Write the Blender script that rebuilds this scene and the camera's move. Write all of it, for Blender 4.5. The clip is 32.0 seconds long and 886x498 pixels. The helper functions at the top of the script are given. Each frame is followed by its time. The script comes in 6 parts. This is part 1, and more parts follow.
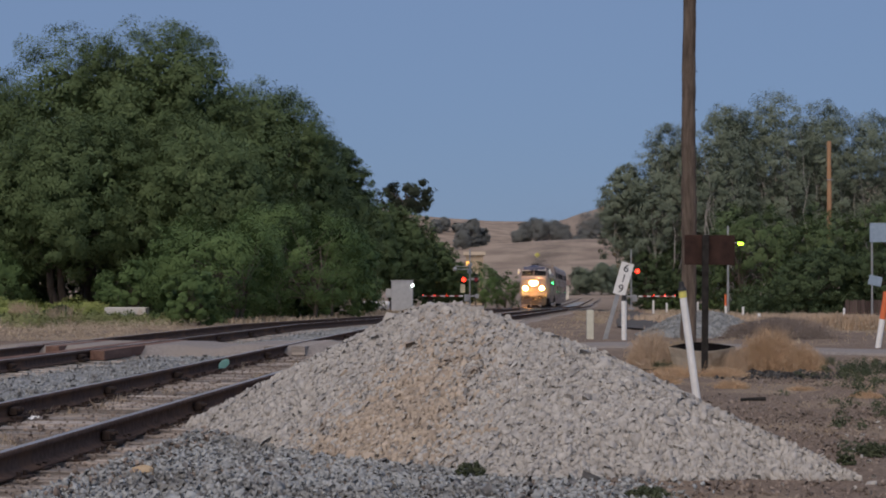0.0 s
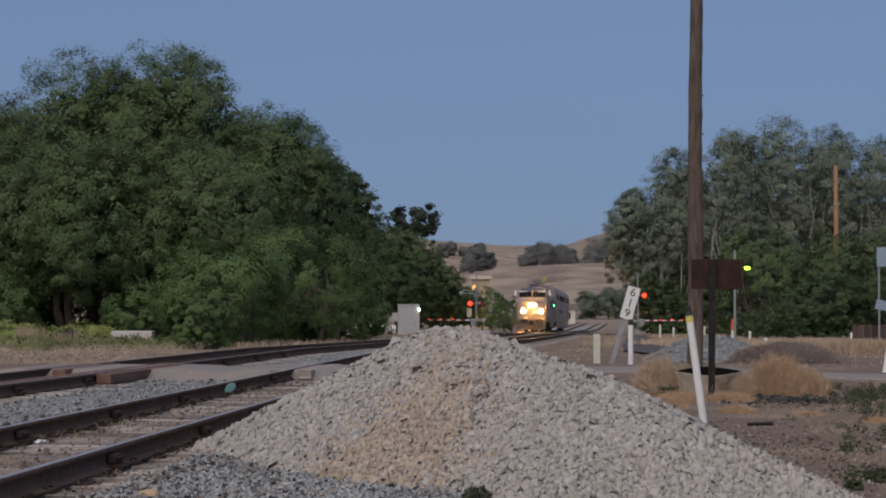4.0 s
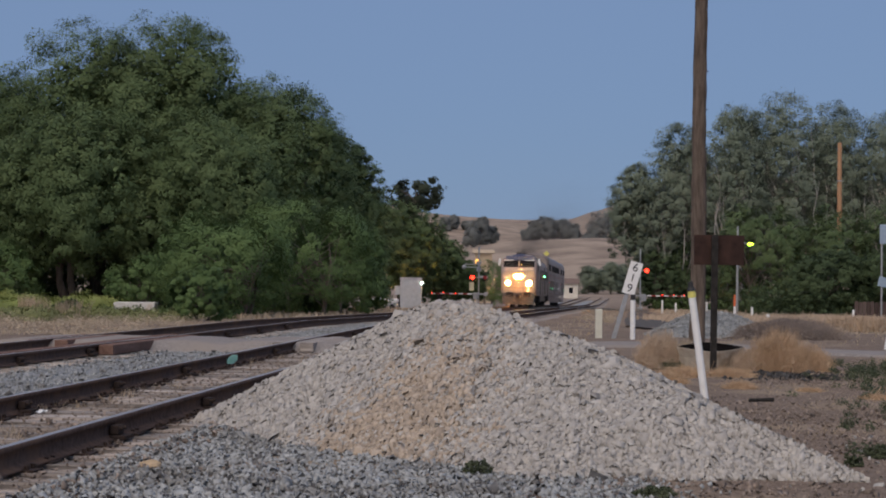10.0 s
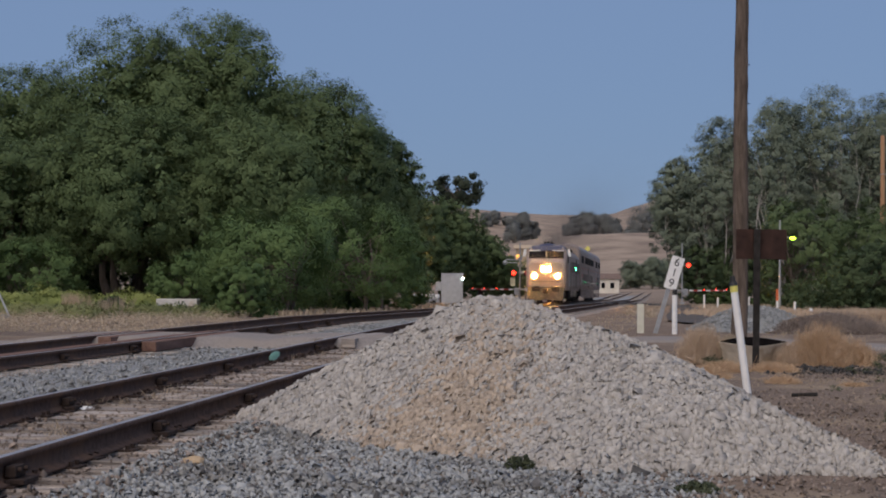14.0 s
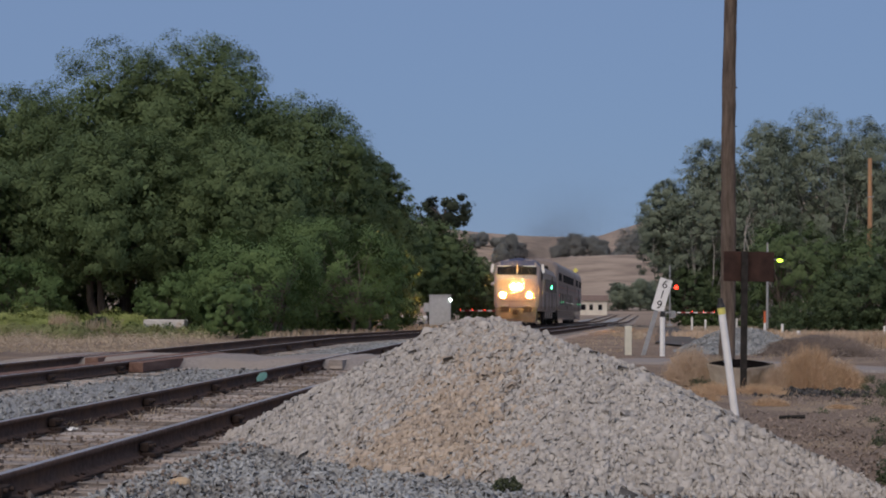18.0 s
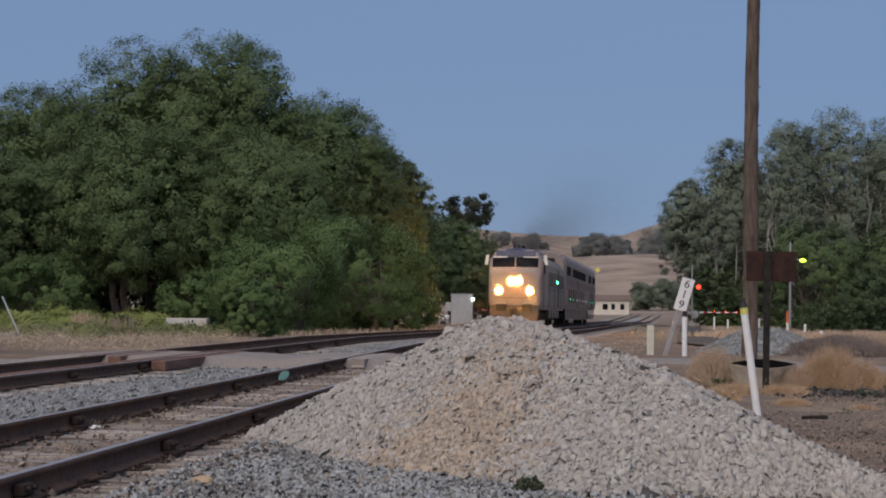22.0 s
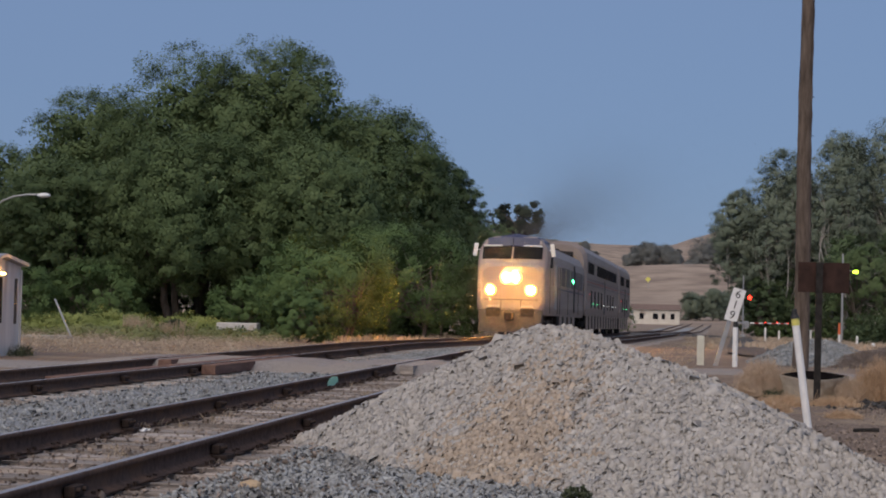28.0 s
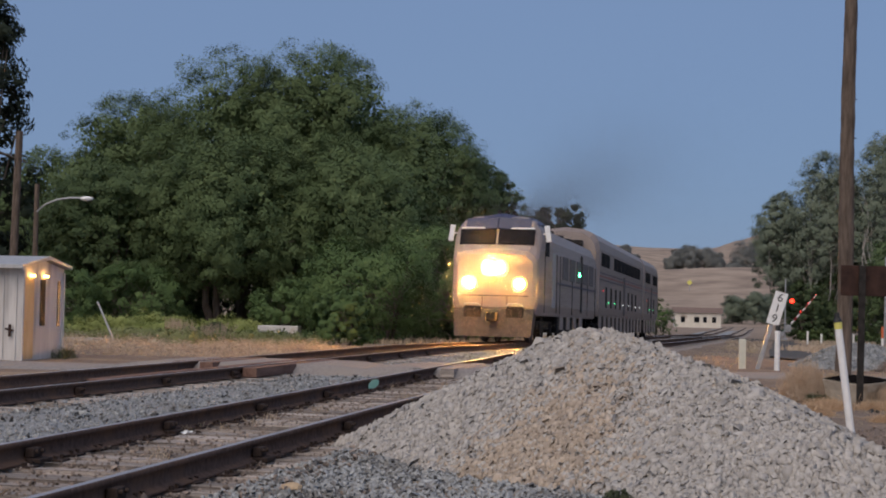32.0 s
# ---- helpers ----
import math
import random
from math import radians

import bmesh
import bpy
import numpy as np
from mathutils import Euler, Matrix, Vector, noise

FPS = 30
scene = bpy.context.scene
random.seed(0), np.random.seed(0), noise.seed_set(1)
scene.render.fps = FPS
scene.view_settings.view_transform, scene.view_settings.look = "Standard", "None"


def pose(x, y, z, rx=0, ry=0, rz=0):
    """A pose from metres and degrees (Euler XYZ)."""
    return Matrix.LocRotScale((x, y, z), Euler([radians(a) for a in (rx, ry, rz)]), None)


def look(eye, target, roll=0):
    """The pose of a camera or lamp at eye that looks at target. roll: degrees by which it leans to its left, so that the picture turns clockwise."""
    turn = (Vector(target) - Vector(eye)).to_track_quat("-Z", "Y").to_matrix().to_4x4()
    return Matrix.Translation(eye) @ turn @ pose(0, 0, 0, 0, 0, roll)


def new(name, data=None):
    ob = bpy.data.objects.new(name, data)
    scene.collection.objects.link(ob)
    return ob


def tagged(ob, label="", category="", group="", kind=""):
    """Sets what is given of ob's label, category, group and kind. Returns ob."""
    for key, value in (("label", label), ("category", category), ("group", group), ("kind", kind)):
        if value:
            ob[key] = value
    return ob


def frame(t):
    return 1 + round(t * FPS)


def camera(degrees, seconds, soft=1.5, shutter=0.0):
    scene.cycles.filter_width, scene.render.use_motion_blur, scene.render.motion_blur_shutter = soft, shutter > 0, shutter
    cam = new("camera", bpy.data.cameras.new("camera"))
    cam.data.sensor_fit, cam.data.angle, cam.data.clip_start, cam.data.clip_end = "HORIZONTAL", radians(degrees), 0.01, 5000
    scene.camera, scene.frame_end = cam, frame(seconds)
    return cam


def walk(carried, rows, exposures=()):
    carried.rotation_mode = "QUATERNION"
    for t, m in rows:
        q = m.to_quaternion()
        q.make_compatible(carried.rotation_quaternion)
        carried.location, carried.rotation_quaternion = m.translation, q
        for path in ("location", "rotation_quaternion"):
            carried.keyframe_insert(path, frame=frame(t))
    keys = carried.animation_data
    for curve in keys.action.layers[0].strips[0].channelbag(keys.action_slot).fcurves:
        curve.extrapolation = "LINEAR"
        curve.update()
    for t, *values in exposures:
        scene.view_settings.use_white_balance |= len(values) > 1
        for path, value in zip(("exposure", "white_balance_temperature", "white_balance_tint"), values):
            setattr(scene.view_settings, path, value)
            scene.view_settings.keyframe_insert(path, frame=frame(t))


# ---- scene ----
cam = camera(29.29, 32.0, soft=1.95)
EYE = 1.30


def aim(yaw, pitch, roll):
    """The camera's pose from its turn to the left, its tilt up and its lean, in degrees."""
    return pose(0, 0, EYE, 0, 0, yaw) @ pose(0, 0, 0, 90 + pitch) @ pose(0, 0, 0, 0, 0, roll)


# seconds, yaw, pitch, roll
TURNS = [
    (0, -0.123, 1.186, 0.064),
    (0.5, 0.030, 1.208, 0.024),
    (1, 0.073, 1.085, 0.130),
    (1.5, -0.104, 1.048, 0.053),
    (2, -0.360, 1.232, -0.064),
    (2.5, -0.579, 1.411, -0.074),
    (3, -0.345, 1.676, 0.113),
    (3.5, 0.046, 2.095, 0.236),
    (5.5, 0.035, 1.175, -0.044),
    (6, 0.000, 1.031, 0.000),
    (6.5, -0.127, 1.045, -0.006),
    (7, -0.257, 1.034, 0.090),
    (7.5, -0.274, 1.259, 0.192),
    (8, -0.246, 1.422, 0.316),
    (8.5, -0.156, 1.397, 0.440),
    (9, -0.073, 1.216, 0.516),
    (9.5, 0.025, 1.104, 0.555),
    (10, 0.190, 1.105, 0.601),
    (10.5, 0.325, 1.127, 0.585),
    (11, 0.427, 1.223, 0.574),
    (11.5, 0.580, 1.285, 0.537),
    (12, 0.780, 1.309, 0.556),
    (12.5, 1.007, 1.247, 0.542),
    (13, 1.216, 1.139, 0.470),
    (13.5, 1.476, 0.929, 0.444),
    (15.5, 1.555, 1.115, 0.175),
    (16, 1.420, 1.160, 0.173),
    (16.5, 1.329, 1.233, 0.252),
    (17, 1.302, 1.506, 0.371),
    (17.5, 1.234, 1.666, 0.466),
    (18, 1.173, 1.674, 0.487),
    (18.5, 1.202, 1.686, 0.568),
    (19, 1.224, 1.641, 0.528),
    (19.5, 1.159, 1.312, 0.435),
    (20, 1.281, 1.202, 0.449),
    (20.5, 1.450, 1.291, 0.506),
    (21, 1.594, 1.436, 0.500),
    (21.5, 1.763, 1.610, 0.526),
    (22, 1.914, 1.641, 0.611),
    (22.5, 2.111, 1.622, 0.610),
    (23, 2.311, 1.588, 0.657),
    (23.5, 2.546, 1.524, 0.654),
    (24, 2.802, 1.460, 0.670),
    (24.5, 3.004, 1.489, 0.744),
    (25, 3.074, 1.641, 0.761),
    (25.5, 3.110, 1.716, 0.806),
    (27.5, 3.413, 1.724, 1.171),
    (28, 3.616, 1.860, 1.276),
    (28.5, 3.841, 1.892, 1.451),
    (29, 3.996, 1.907, 1.501),
    (29.5, 4.114, 1.869, 1.496),
    (30, 4.254, 1.905, 1.482),
    (30.5, 4.427, 1.927, 1.512),
    (31, 4.609, 1.903, 1.531),
    (31.5, 4.787, 1.918, 1.452),
    (32, 4.994, 1.933, 1.333),
]
walk(cam, [(t, aim(yaw, pitch, roll)) for t, yaw, pitch, roll in TURNS],
     [(0, 0.0), (1, -0.05), (2, -0.15), (3, -0.17), (3.5, -0.14), (5.5, 0.05), (32, 0.06)])


# ---- world and light: clear dusk, the sun just gone behind the camera ----
world = bpy.data.worlds.new("dusk")
scene.world = world
world.use_nodes = True
wn, wl = world.node_tree.nodes, world.node_tree.links
sky = wn.new("ShaderNodeTexSky")
sky.sky_type, sky.sun_disc = "NISHITA", False
sky.sun_elevation, sky.sun_rotation = radians(5), radians(200)
sky.altitude, sky.air_density, sky.dust_density, sky.ozone_density = 1300, 1.0, 0.4, 3.0
evening = wn.new("ShaderNodeMixRGB")  # the even slate blue of the hour after sunset, over the clear-sky colours
evening.inputs["Fac"].default_value, evening.inputs["Color2"].default_value = 0.86, (1.42, 2.02, 3.42, 1)
back = wn["Background"]
back.inputs["Strength"].default_value = 0.13
wl.new(sky.outputs["Color"], evening.inputs["Color1"])
wl.new(evening.outputs["Color"], back.inputs["Color"])
sun = new("sun", bpy.data.lights.new("sun", "SUN"))
sun.data.energy, sun.data.angle, sun.data.color = 2.2, radians(70), (1.0, 0.84, 0.70)
sun.matrix_world = look((-20, -50, 60), (0, 0, 0))
scene.view_settings.exposure = 0.0


# ---- materials ----
def material(name, low, high, scale=8.0, rough=0.8, metal=0.0, bump=0.3, patch=None, patch_scale=0.5, patch_from=0.5,
             stretch=(1, 1, 1), random_part=0.0, island=0.0, detail=6.0):
    """Two colours mixed by fine noise, with a third in larger patches, and relief. random_part: how far objects differ in value."""
    m = bpy.data.materials.new(name)
    m.use_nodes = True
    n, l = m.node_tree.nodes, m.node_tree.links
    shader = n["Principled BSDF"]
    shader.inputs["Roughness"].default_value, shader.inputs["Metallic"].default_value = rough, metal
    shader.inputs["Specular IOR Level"].default_value = 0.5 if rough < 0.7 else 0.15
    co = n.new("ShaderNodeTexCoord")
    mp = n.new("ShaderNodeMapping")
    mp.inputs["Scale"].default_value = stretch
    l.new(co.outputs["Object"], mp.inputs["Vector"])
    fine = n.new("ShaderNodeTexNoise")
    fine.inputs["Scale"].default_value, fine.inputs["Detail"].default_value = scale, detail
    fine.inputs["Roughness"].default_value = 0.65
    l.new(mp.outputs["Vector"], fine.inputs["Vector"])
    ramp = n.new("ShaderNodeValToRGB")
    ramp.color_ramp.elements[0].position, ramp.color_ramp.elements[1].position = 0.32, 0.68
    ramp.color_ramp.elements[0].color, ramp.color_ramp.elements[1].color = (*low, 1), (*high, 1)
    l.new(fine.outputs["Fac"], ramp.inputs["Fac"])
    colour = ramp.outputs["Color"]
    if patch:
        big = n.new("ShaderNodeTexNoise")
        big.inputs["Scale"].default_value, big.inputs["Detail"].default_value = patch_scale, 5.0
        l.new(mp.outputs["Vector"], big.inputs["Vector"])
        edge = n.new("ShaderNodeMapRange")
        edge.inputs["From Min"].default_value, edge.inputs["From Max"].default_value = patch_from, patch_from + 0.14
        l.new(big.outputs["Fac"], edge.inputs["Value"])
        mix = n.new("ShaderNodeMixRGB")
        mix.inputs["Color2"].default_value = (*patch, 1)
        l.new(edge.outputs["Result"], mix.inputs["Fac"])
        l.new(colour, mix.inputs["Color1"])
        colour = mix.outputs["Color"]
    if random_part or island:
        if island:
            source = n.new("ShaderNodeNewGeometry").outputs["Random Per Island"]
        else:
            source = n.new("ShaderNodeObjectInfo").outputs["Random"]
        spread = n.new("ShaderNodeMapRange")
        reach = island or random_part
        spread.inputs["To Min"].default_value, spread.inputs["To Max"].default_value = 1 - reach, 1 + reach
        l.new(source, spread.inputs["Value"])
        hsv = n.new("ShaderNodeHueSaturation")
        l.new(spread.outputs["Result"], hsv.inputs["Value"])
        l.new(colour, hsv.inputs["Color"])
        colour = hsv.outputs["Color"]
    l.new(colour, shader.inputs["Base Color"])
    if bump:
        bp = n.new("ShaderNodeBump")
        bp.inputs["Strength"].default_value, bp.inputs["Distance"].default_value = bump, 0.02
        l.new(fine.outputs["Fac"], bp.inputs["Height"])
        l.new(bp.outputs["Normal"], shader.inputs["Normal"])
    return m


def glow(name, colour, strength):
    m = bpy.data.materials.new(name)
    m.use_nodes = True
    shader = m.node_tree.nodes["Principled BSDF"]
    shader.inputs["Base Color"].default_value = (*colour, 1)
    shader.inputs["Emission Color"].default_value = (*colour, 1)
    shader.inputs["Emission Strength"].default_value = strength
    if strength < 20:  # too faint to light anything but itself
        m.cycles.emission_sampling = "NONE"
    return m


def leaf_material(name, low, high):
    """Leaves: each one its own value between two greens, a little light passing through."""
    m = material(name, low, high, scale=0.45, rough=0.6, bump=0, island=0.1, detail=3.0)
    n, l = m.node_tree.nodes, m.node_tree.links
    shader = n["Principled BSDF"]
    shader.inputs["Specular IOR Level"].default_value = 0.08
    through_light = n.new("ShaderNodeBsdfTranslucent")
    l.new(shader.inputs["Base Color"].links[0].from_socket, through_light.inputs["Color"])
    both = n.new("ShaderNodeMixShader")
    both.inputs["Fac"].default_value = 0.16
    l.new(shader.outputs["BSDF"], both.inputs[1])
    l.new(through_light.outputs["BSDF"], both.inputs[2])
    l.new(both.outputs["Shader"], n["Material Output"].inputs["Surface"])
    return m


M_DIRT = material("dirt", (0.1, 0.074, 0.057), (0.3, 0.23, 0.178), 26, 0.95, bump=0.9, patch=(0.3, 0.234, 0.168), patch_scale=0.55, patch_from=0.5)
M_GRAVEL = material("grey gravel", (0.2, 0.205, 0.206), (0.33, 0.338, 0.338), 30, 0.9, bump=0.8)
M_DIRTYBED = material("dirty ballast", (0.2, 0.17, 0.15), (0.39, 0.336, 0.296), 22, 0.95, bump=0.8, patch=(0.2, 0.195, 0.19), patch_scale=1.2, patch_from=0.55)
M_STONE = material("grey stones", (0.255, 0.265, 0.266), (0.385, 0.398, 0.396), 9, 0.9, bump=0.15, island=0.24, patch=(0.22, 0.218, 0.208), patch_scale=0.9, patch_from=0.52)
M_LIME = material("pale limestone", (0.34, 0.32, 0.294), (0.462, 0.438, 0.405), 10, 0.9, bump=0.15, island=0.16, patch=(0.37, 0.31, 0.24), patch_scale=0.55, patch_from=0.62)
M_TANLIME = material("dusty limestone", (0.345, 0.284, 0.224), (0.45, 0.378, 0.304), 10, 0.9, bump=0.15, island=0.18)
M_RAIL = material("rusty rail steel", (0.075, 0.052, 0.043), (0.145, 0.1, 0.082), 16, 0.95, 0.0, patch=(0.15, 0.095, 0.068), patch_scale=2)
M_RAIL.node_tree.nodes["Principled BSDF"].inputs["Specular IOR Level"].default_value = 0.03
M_RAILTOP = material("worn rail head", (0.5, 0.43, 0.38), (0.66, 0.58, 0.53), 20, 0.36, 0.8, bump=0.1, stretch=(1, 0.05, 1))
M_TIE = material("weathered timber", (0.19, 0.165, 0.148), (0.44, 0.392, 0.352), 30, 0.95, bump=0.8, stretch=(0.12, 1, 1), random_part=0.35)
M_BARK = material("elm bark", (0.09, 0.072, 0.06), (0.2, 0.165, 0.14), 6, 0.95, stretch=(1, 1, 0.2))
M_PALEBARK = material("pale poplar bark", (0.25, 0.235, 0.21), (0.44, 0.415, 0.375), 4, 0.9, stretch=(1, 1, 0.3))
M_ELM = leaf_material("elm leaves", (0.08, 0.12, 0.052), (0.148, 0.2, 0.09))
M_BUSH = leaf_material("young elm leaves", (0.082, 0.134, 0.05), (0.15, 0.22, 0.084))
M_POPLAR = leaf_material("grey poplar leaves", (0.138, 0.172, 0.124), (0.23, 0.268, 0.194))
M_DARK = leaf_material("dark far leaves", (0.035, 0.045, 0.032), (0.065, 0.08, 0.052))
# distance haze is put into this pale leaf colour
M_HAZED = leaf_material("haze-pale leaves", (0.17, 0.18, 0.172), (0.22, 0.23, 0.218))
M_POLE = material("creosoted pole", (0.062, 0.047, 0.038), (0.175, 0.138, 0.11), 14, 0.9, stretch=(1, 1, 0.14), bump=0.9, patch=(0.2, 0.152, 0.118), patch_scale=3.0, patch_from=0.56)
M_NEWPOLE = material("bare orange pole", (0.35, 0.2, 0.11), (0.52, 0.31, 0.18), 9, 0.9, stretch=(1, 1, 0.07))
M_WHITE = material("white paint", (0.74, 0.74, 0.72), (0.86, 0.86, 0.84), 7, 0.6, bump=0.1, patch=(0.6, 0.58, 0.54), patch_scale=9, patch_from=0.66)
M_ORANGE = material("faded orange plastic", (0.6, 0.12, 0.04), (0.75, 0.18, 0.06), 7, 0.6, bump=0.1)
M_YELLOW = material("yellow tape", (0.65, 0.6, 0.12), (0.75, 0.7, 0.2), 7, 0.5, bump=0.1)
M_BLACK = material("black plastic", (0.012, 0.012, 0.012), (0.03, 0.03, 0.03), 7, 0.6, bump=0.1)
M_RUST = material("rusted sheet steel", (0.032, 0.02, 0.017), (0.064, 0.036, 0.029), 7, 0.8, 0.2, patch=(0.088, 0.048, 0.037), patch_scale=1.8, patch_from=0.55)
M_GREY = material("grey painted steel", (0.36, 0.37, 0.38), (0.46, 0.47, 0.48), 4, 0.5, 0.1, bump=0.1)
M_GALV = material("galvanised steel", (0.3, 0.31, 0.32), (0.44, 0.45, 0.46), 10, 0.5, 0.5, bump=0.1)
M_CONC = material("weathered concrete", (0.30, 0.28, 0.25), (0.45, 0.43, 0.39), 8, 0.9, patch=(0.25, 0.22, 0.19), patch_scale=2, patch_from=0.58)
M_ROAD = material("dusty asphalt road", (0.2, 0.178, 0.165), (0.315, 0.285, 0.262), 16, 0.95, patch=(0.29, 0.25, 0.215), patch_scale=0.6)
M_STRAW = leaf_material("dry straw", (0.38, 0.305, 0.215), (0.58, 0.48, 0.36))
M_BRUSH = leaf_material("dry tan brush", (0.45, 0.31, 0.19), (0.68, 0.5, 0.335))
M_PALEBRUSH = leaf_material("pale straw brush", (0.48, 0.36, 0.25), (0.7, 0.56, 0.42))
M_WEED = leaf_material("green weeds", (0.05, 0.085, 0.035), (0.12, 0.16, 0.06))
# dark leaves of undergrowth, also a shaded version of the elm leaves
M_SHADE = leaf_material("dark and shaded leaves", (0.055, 0.082, 0.042), (0.1, 0.138, 0.066))
M_DULLWEED = leaf_material("dull weeds", (0.06, 0.078, 0.045), (0.12, 0.135, 0.08))
M_FIELD = leaf_material("yellow green grass", (0.2, 0.245, 0.075), (0.38, 0.41, 0.145))
M_MIXED = leaf_material("mixed dry and green growth", (0.16, 0.185, 0.075), (0.31, 0.315, 0.15))


# ---- shaping helpers ----
def mesh_from(name, verts, faces_per, smooth=False):
    """A mesh from arrays: verts (n, 3) and faces (m, k)."""
    me = bpy.data.meshes.new(name)
    verts, faces = np.asarray(verts, np.float32), np.asarray(faces_per, np.int32)
    k = faces.shape[1]
    me.vertices.add(len(verts))
    me.vertices.foreach_set("co", verts.ravel())
    me.loops.add(faces.size)
    me.loops.foreach_set("vertex_index", faces.ravel())
    me.polygons.add(len(faces))
    me.polygons.foreach_set("loop_start", np.arange(0, faces.size, k, dtype=np.int32))
    me.update(calc_edges=True)
    if smooth:
        me.polygons.foreach_set("use_smooth", np.ones(len(faces), bool))
    return me


def box(bm, centre, size, turn=None, bevel=0.0):
    """A box, with its edges rounded where bevel is given."""
    m = Matrix.Translation(centre) @ (turn or Matrix()) @ Matrix.Diagonal((*size, 1))
    made = bmesh.ops.create_cube(bm, size=1, matrix=m)["verts"]
    if bevel:
        edges = list({e for v in made for e in v.link_edges})
        bmesh.ops.bevel(bm, geom=edges, offset=bevel, segments=2, affect="EDGES", profile=0.6)
    return bm


def rod(bm, a, b, r0, r1=None, sides=10, caps=True):
    """A round bar from a to b, tapering from r0 to r1."""
    a, b = Vector(a), Vector(b)
    turn = (b - a).to_track_quat("Z", "Y").to_matrix().to_4x4()
    bmesh.ops.create_cone(bm, cap_ends=caps, segments=sides, radius1=r0, radius2=r0 if r1 is None else r1, depth=(b - a).length,
                          matrix=Matrix.Translation((a + b) / 2) @ turn)
    return bm


def part(name, bm, mat, parent=None, label="", smooth=False):
    """Links a bmesh, or a mesh, as one object under a thing."""
    if isinstance(bm, bmesh.types.BMesh):
        me = bpy.data.meshes.new(name)
        bm.to_mesh(me)
        bm.free()
    else:
        me = bm
    if not me.materials:
        me.materials.append(mat)
    if smooth:
        me.polygons.foreach_set("use_smooth", np.ones(len(me.polygons), bool))
        me.set_sharp_from_angle(angle=radians(48))
    ob = new(name, me)
    ob.parent = parent
    return tagged(ob, label)


def empty(name, m, label, category, group="", kind=""):
    ob = new(name)
    ob.matrix_world = m
    ob.empty_display_size = 0.3
    return tagged(ob, label, category, group, kind)


# ---- the lie of the land ----
def smooth_step(x, a, b):
    t = np.clip((np.asarray(x, float) - a) / (b - a), 0, 1)
    return t * t * (3 - 2 * t)


def base_level(y):
    """The land is level round the camera, falls about one in a hundred from 45 m on and is level again past 230 m."""
    y = np.asarray(y, float)
    return -0.01 * (np.clip(y, 45, 230) - 45)


def wobble(x, y, scale, seed):
    rng = np.random.default_rng(seed)
    out = 0 * np.asarray(x, float)
    for k in range(6):
        a, p, f = rng.uniform(0, 2 * np.pi), rng.uniform(0, 2 * np.pi), scale * 1.7 ** (k * 0.7)
        out = out + np.sin((x * np.cos(a) + y * np.sin(a)) / f * 2 * np.pi + p) / (1 + k * 0.4)
    return out / 3


def hills(x, y):
    front = 24 * np.exp(-((x - 75) / 150) ** 2) * np.exp(-((y - 780) / 190) ** 2)
    back = smooth_step(y, 1000, 1800) * (66 + 22 * np.clip(np.abs(x - 75) / 160, 0, 1.5) ** 2 + 5 * wobble(x, y, 240, 4))
    far = smooth_step(y, 2300, 3400) * 40
    return front + back + far + smooth_step(y, 300, 700) * 1.5 * wobble(x, y, 120, 9)


def land(x, y):
    x, y = np.asarray(x, float), np.asarray(y, float)
    return base_level(y) + hills(x, y) + 0.03 * wobble(x, y, 3.0, 2)


def main_x(y):
    """The centre line of the main track."""
    return -9.36 + 0.108 * np.asarray(y, float)


def side_x(y):
    """The centre line of the siding, which bends to run beside the main track past 60 m."""
    y = np.asarray(y, float)
    s = smooth_step(y, 30, 80)
    return (1 - s) * (-4.43 + 0.085 * y) + s * (main_x(y) + 4.1)


def rail_z(y):
    return base_level(y) + 0.24


def spread(a, b, n, power):
    t = np.linspace(-1, 1, n)
    return np.where(t < 0, -np.abs(t) ** power * -a, np.abs(t) ** power * b)


gx = spread(-2600, 2600, 171, 3.2)
gy = np.concatenate([np.linspace(-80, 0, 12, endpoint=False), np.linspace(0, 60, 90, endpoint=False), 60 + np.linspace(0, 1, 120) ** 2.6 * 4300])
GX, GY = np.meshgrid(gx, gy)
verts = np.stack([GX, GY, land(GX, GY)], -1).reshape(-1, 3)
i = np.arange(len(gy) - 1)[:, None] * len(gx) + np.arange(len(gx) - 1)[None]
quads = np.stack([i, i + 1, i + 1 + len(gx), i + len(gx)], -1).reshape(-1, 4)
n, l = M_DIRT.node_tree.nodes, M_DIRT.node_tree.links
shader = n["Principled BSDF"]
link = shader.inputs["Base Color"].links[0]
place = n.new("ShaderNodeSeparateXYZ")
l.new(n["Texture Coordinate"].outputs["Object"], place.inputs["Vector"])
reach = n.new("ShaderNodeMapRange")  # the earth gives way to straw-coloured hill grass
reach.inputs["From Min"].default_value, reach.inputs["From Max"].default_value = 180, 420
l.new(place.outputs["Y"], reach.inputs["Value"])
straw_noise = n.new("ShaderNodeTexNoise")
straw_noise.inputs["Scale"].default_value, straw_noise.inputs["Detail"].default_value = 0.07, 10
l.new(n["Texture Coordinate"].outputs["Object"], straw_noise.inputs["Vector"])
straw = n.new("ShaderNodeValToRGB")
straw.color_ramp.elements[0].position, straw.color_ramp.elements[1].position = 0.36, 0.62
straw.color_ramp.elements[0].color, straw.color_ramp.elements[1].color = (0.23, 0.178, 0.138, 1), (0.38, 0.3, 0.23, 1)
l.new(straw_noise.outputs["Fac"], straw.inputs["Fac"])
blend = n.new("ShaderNodeMixRGB")
l.new(reach.outputs["Result"], blend.inputs["Fac"])
l.new(link.from_socket, blend.inputs["Color1"])
l.new(straw.outputs["Color"], blend.inputs["Color2"])
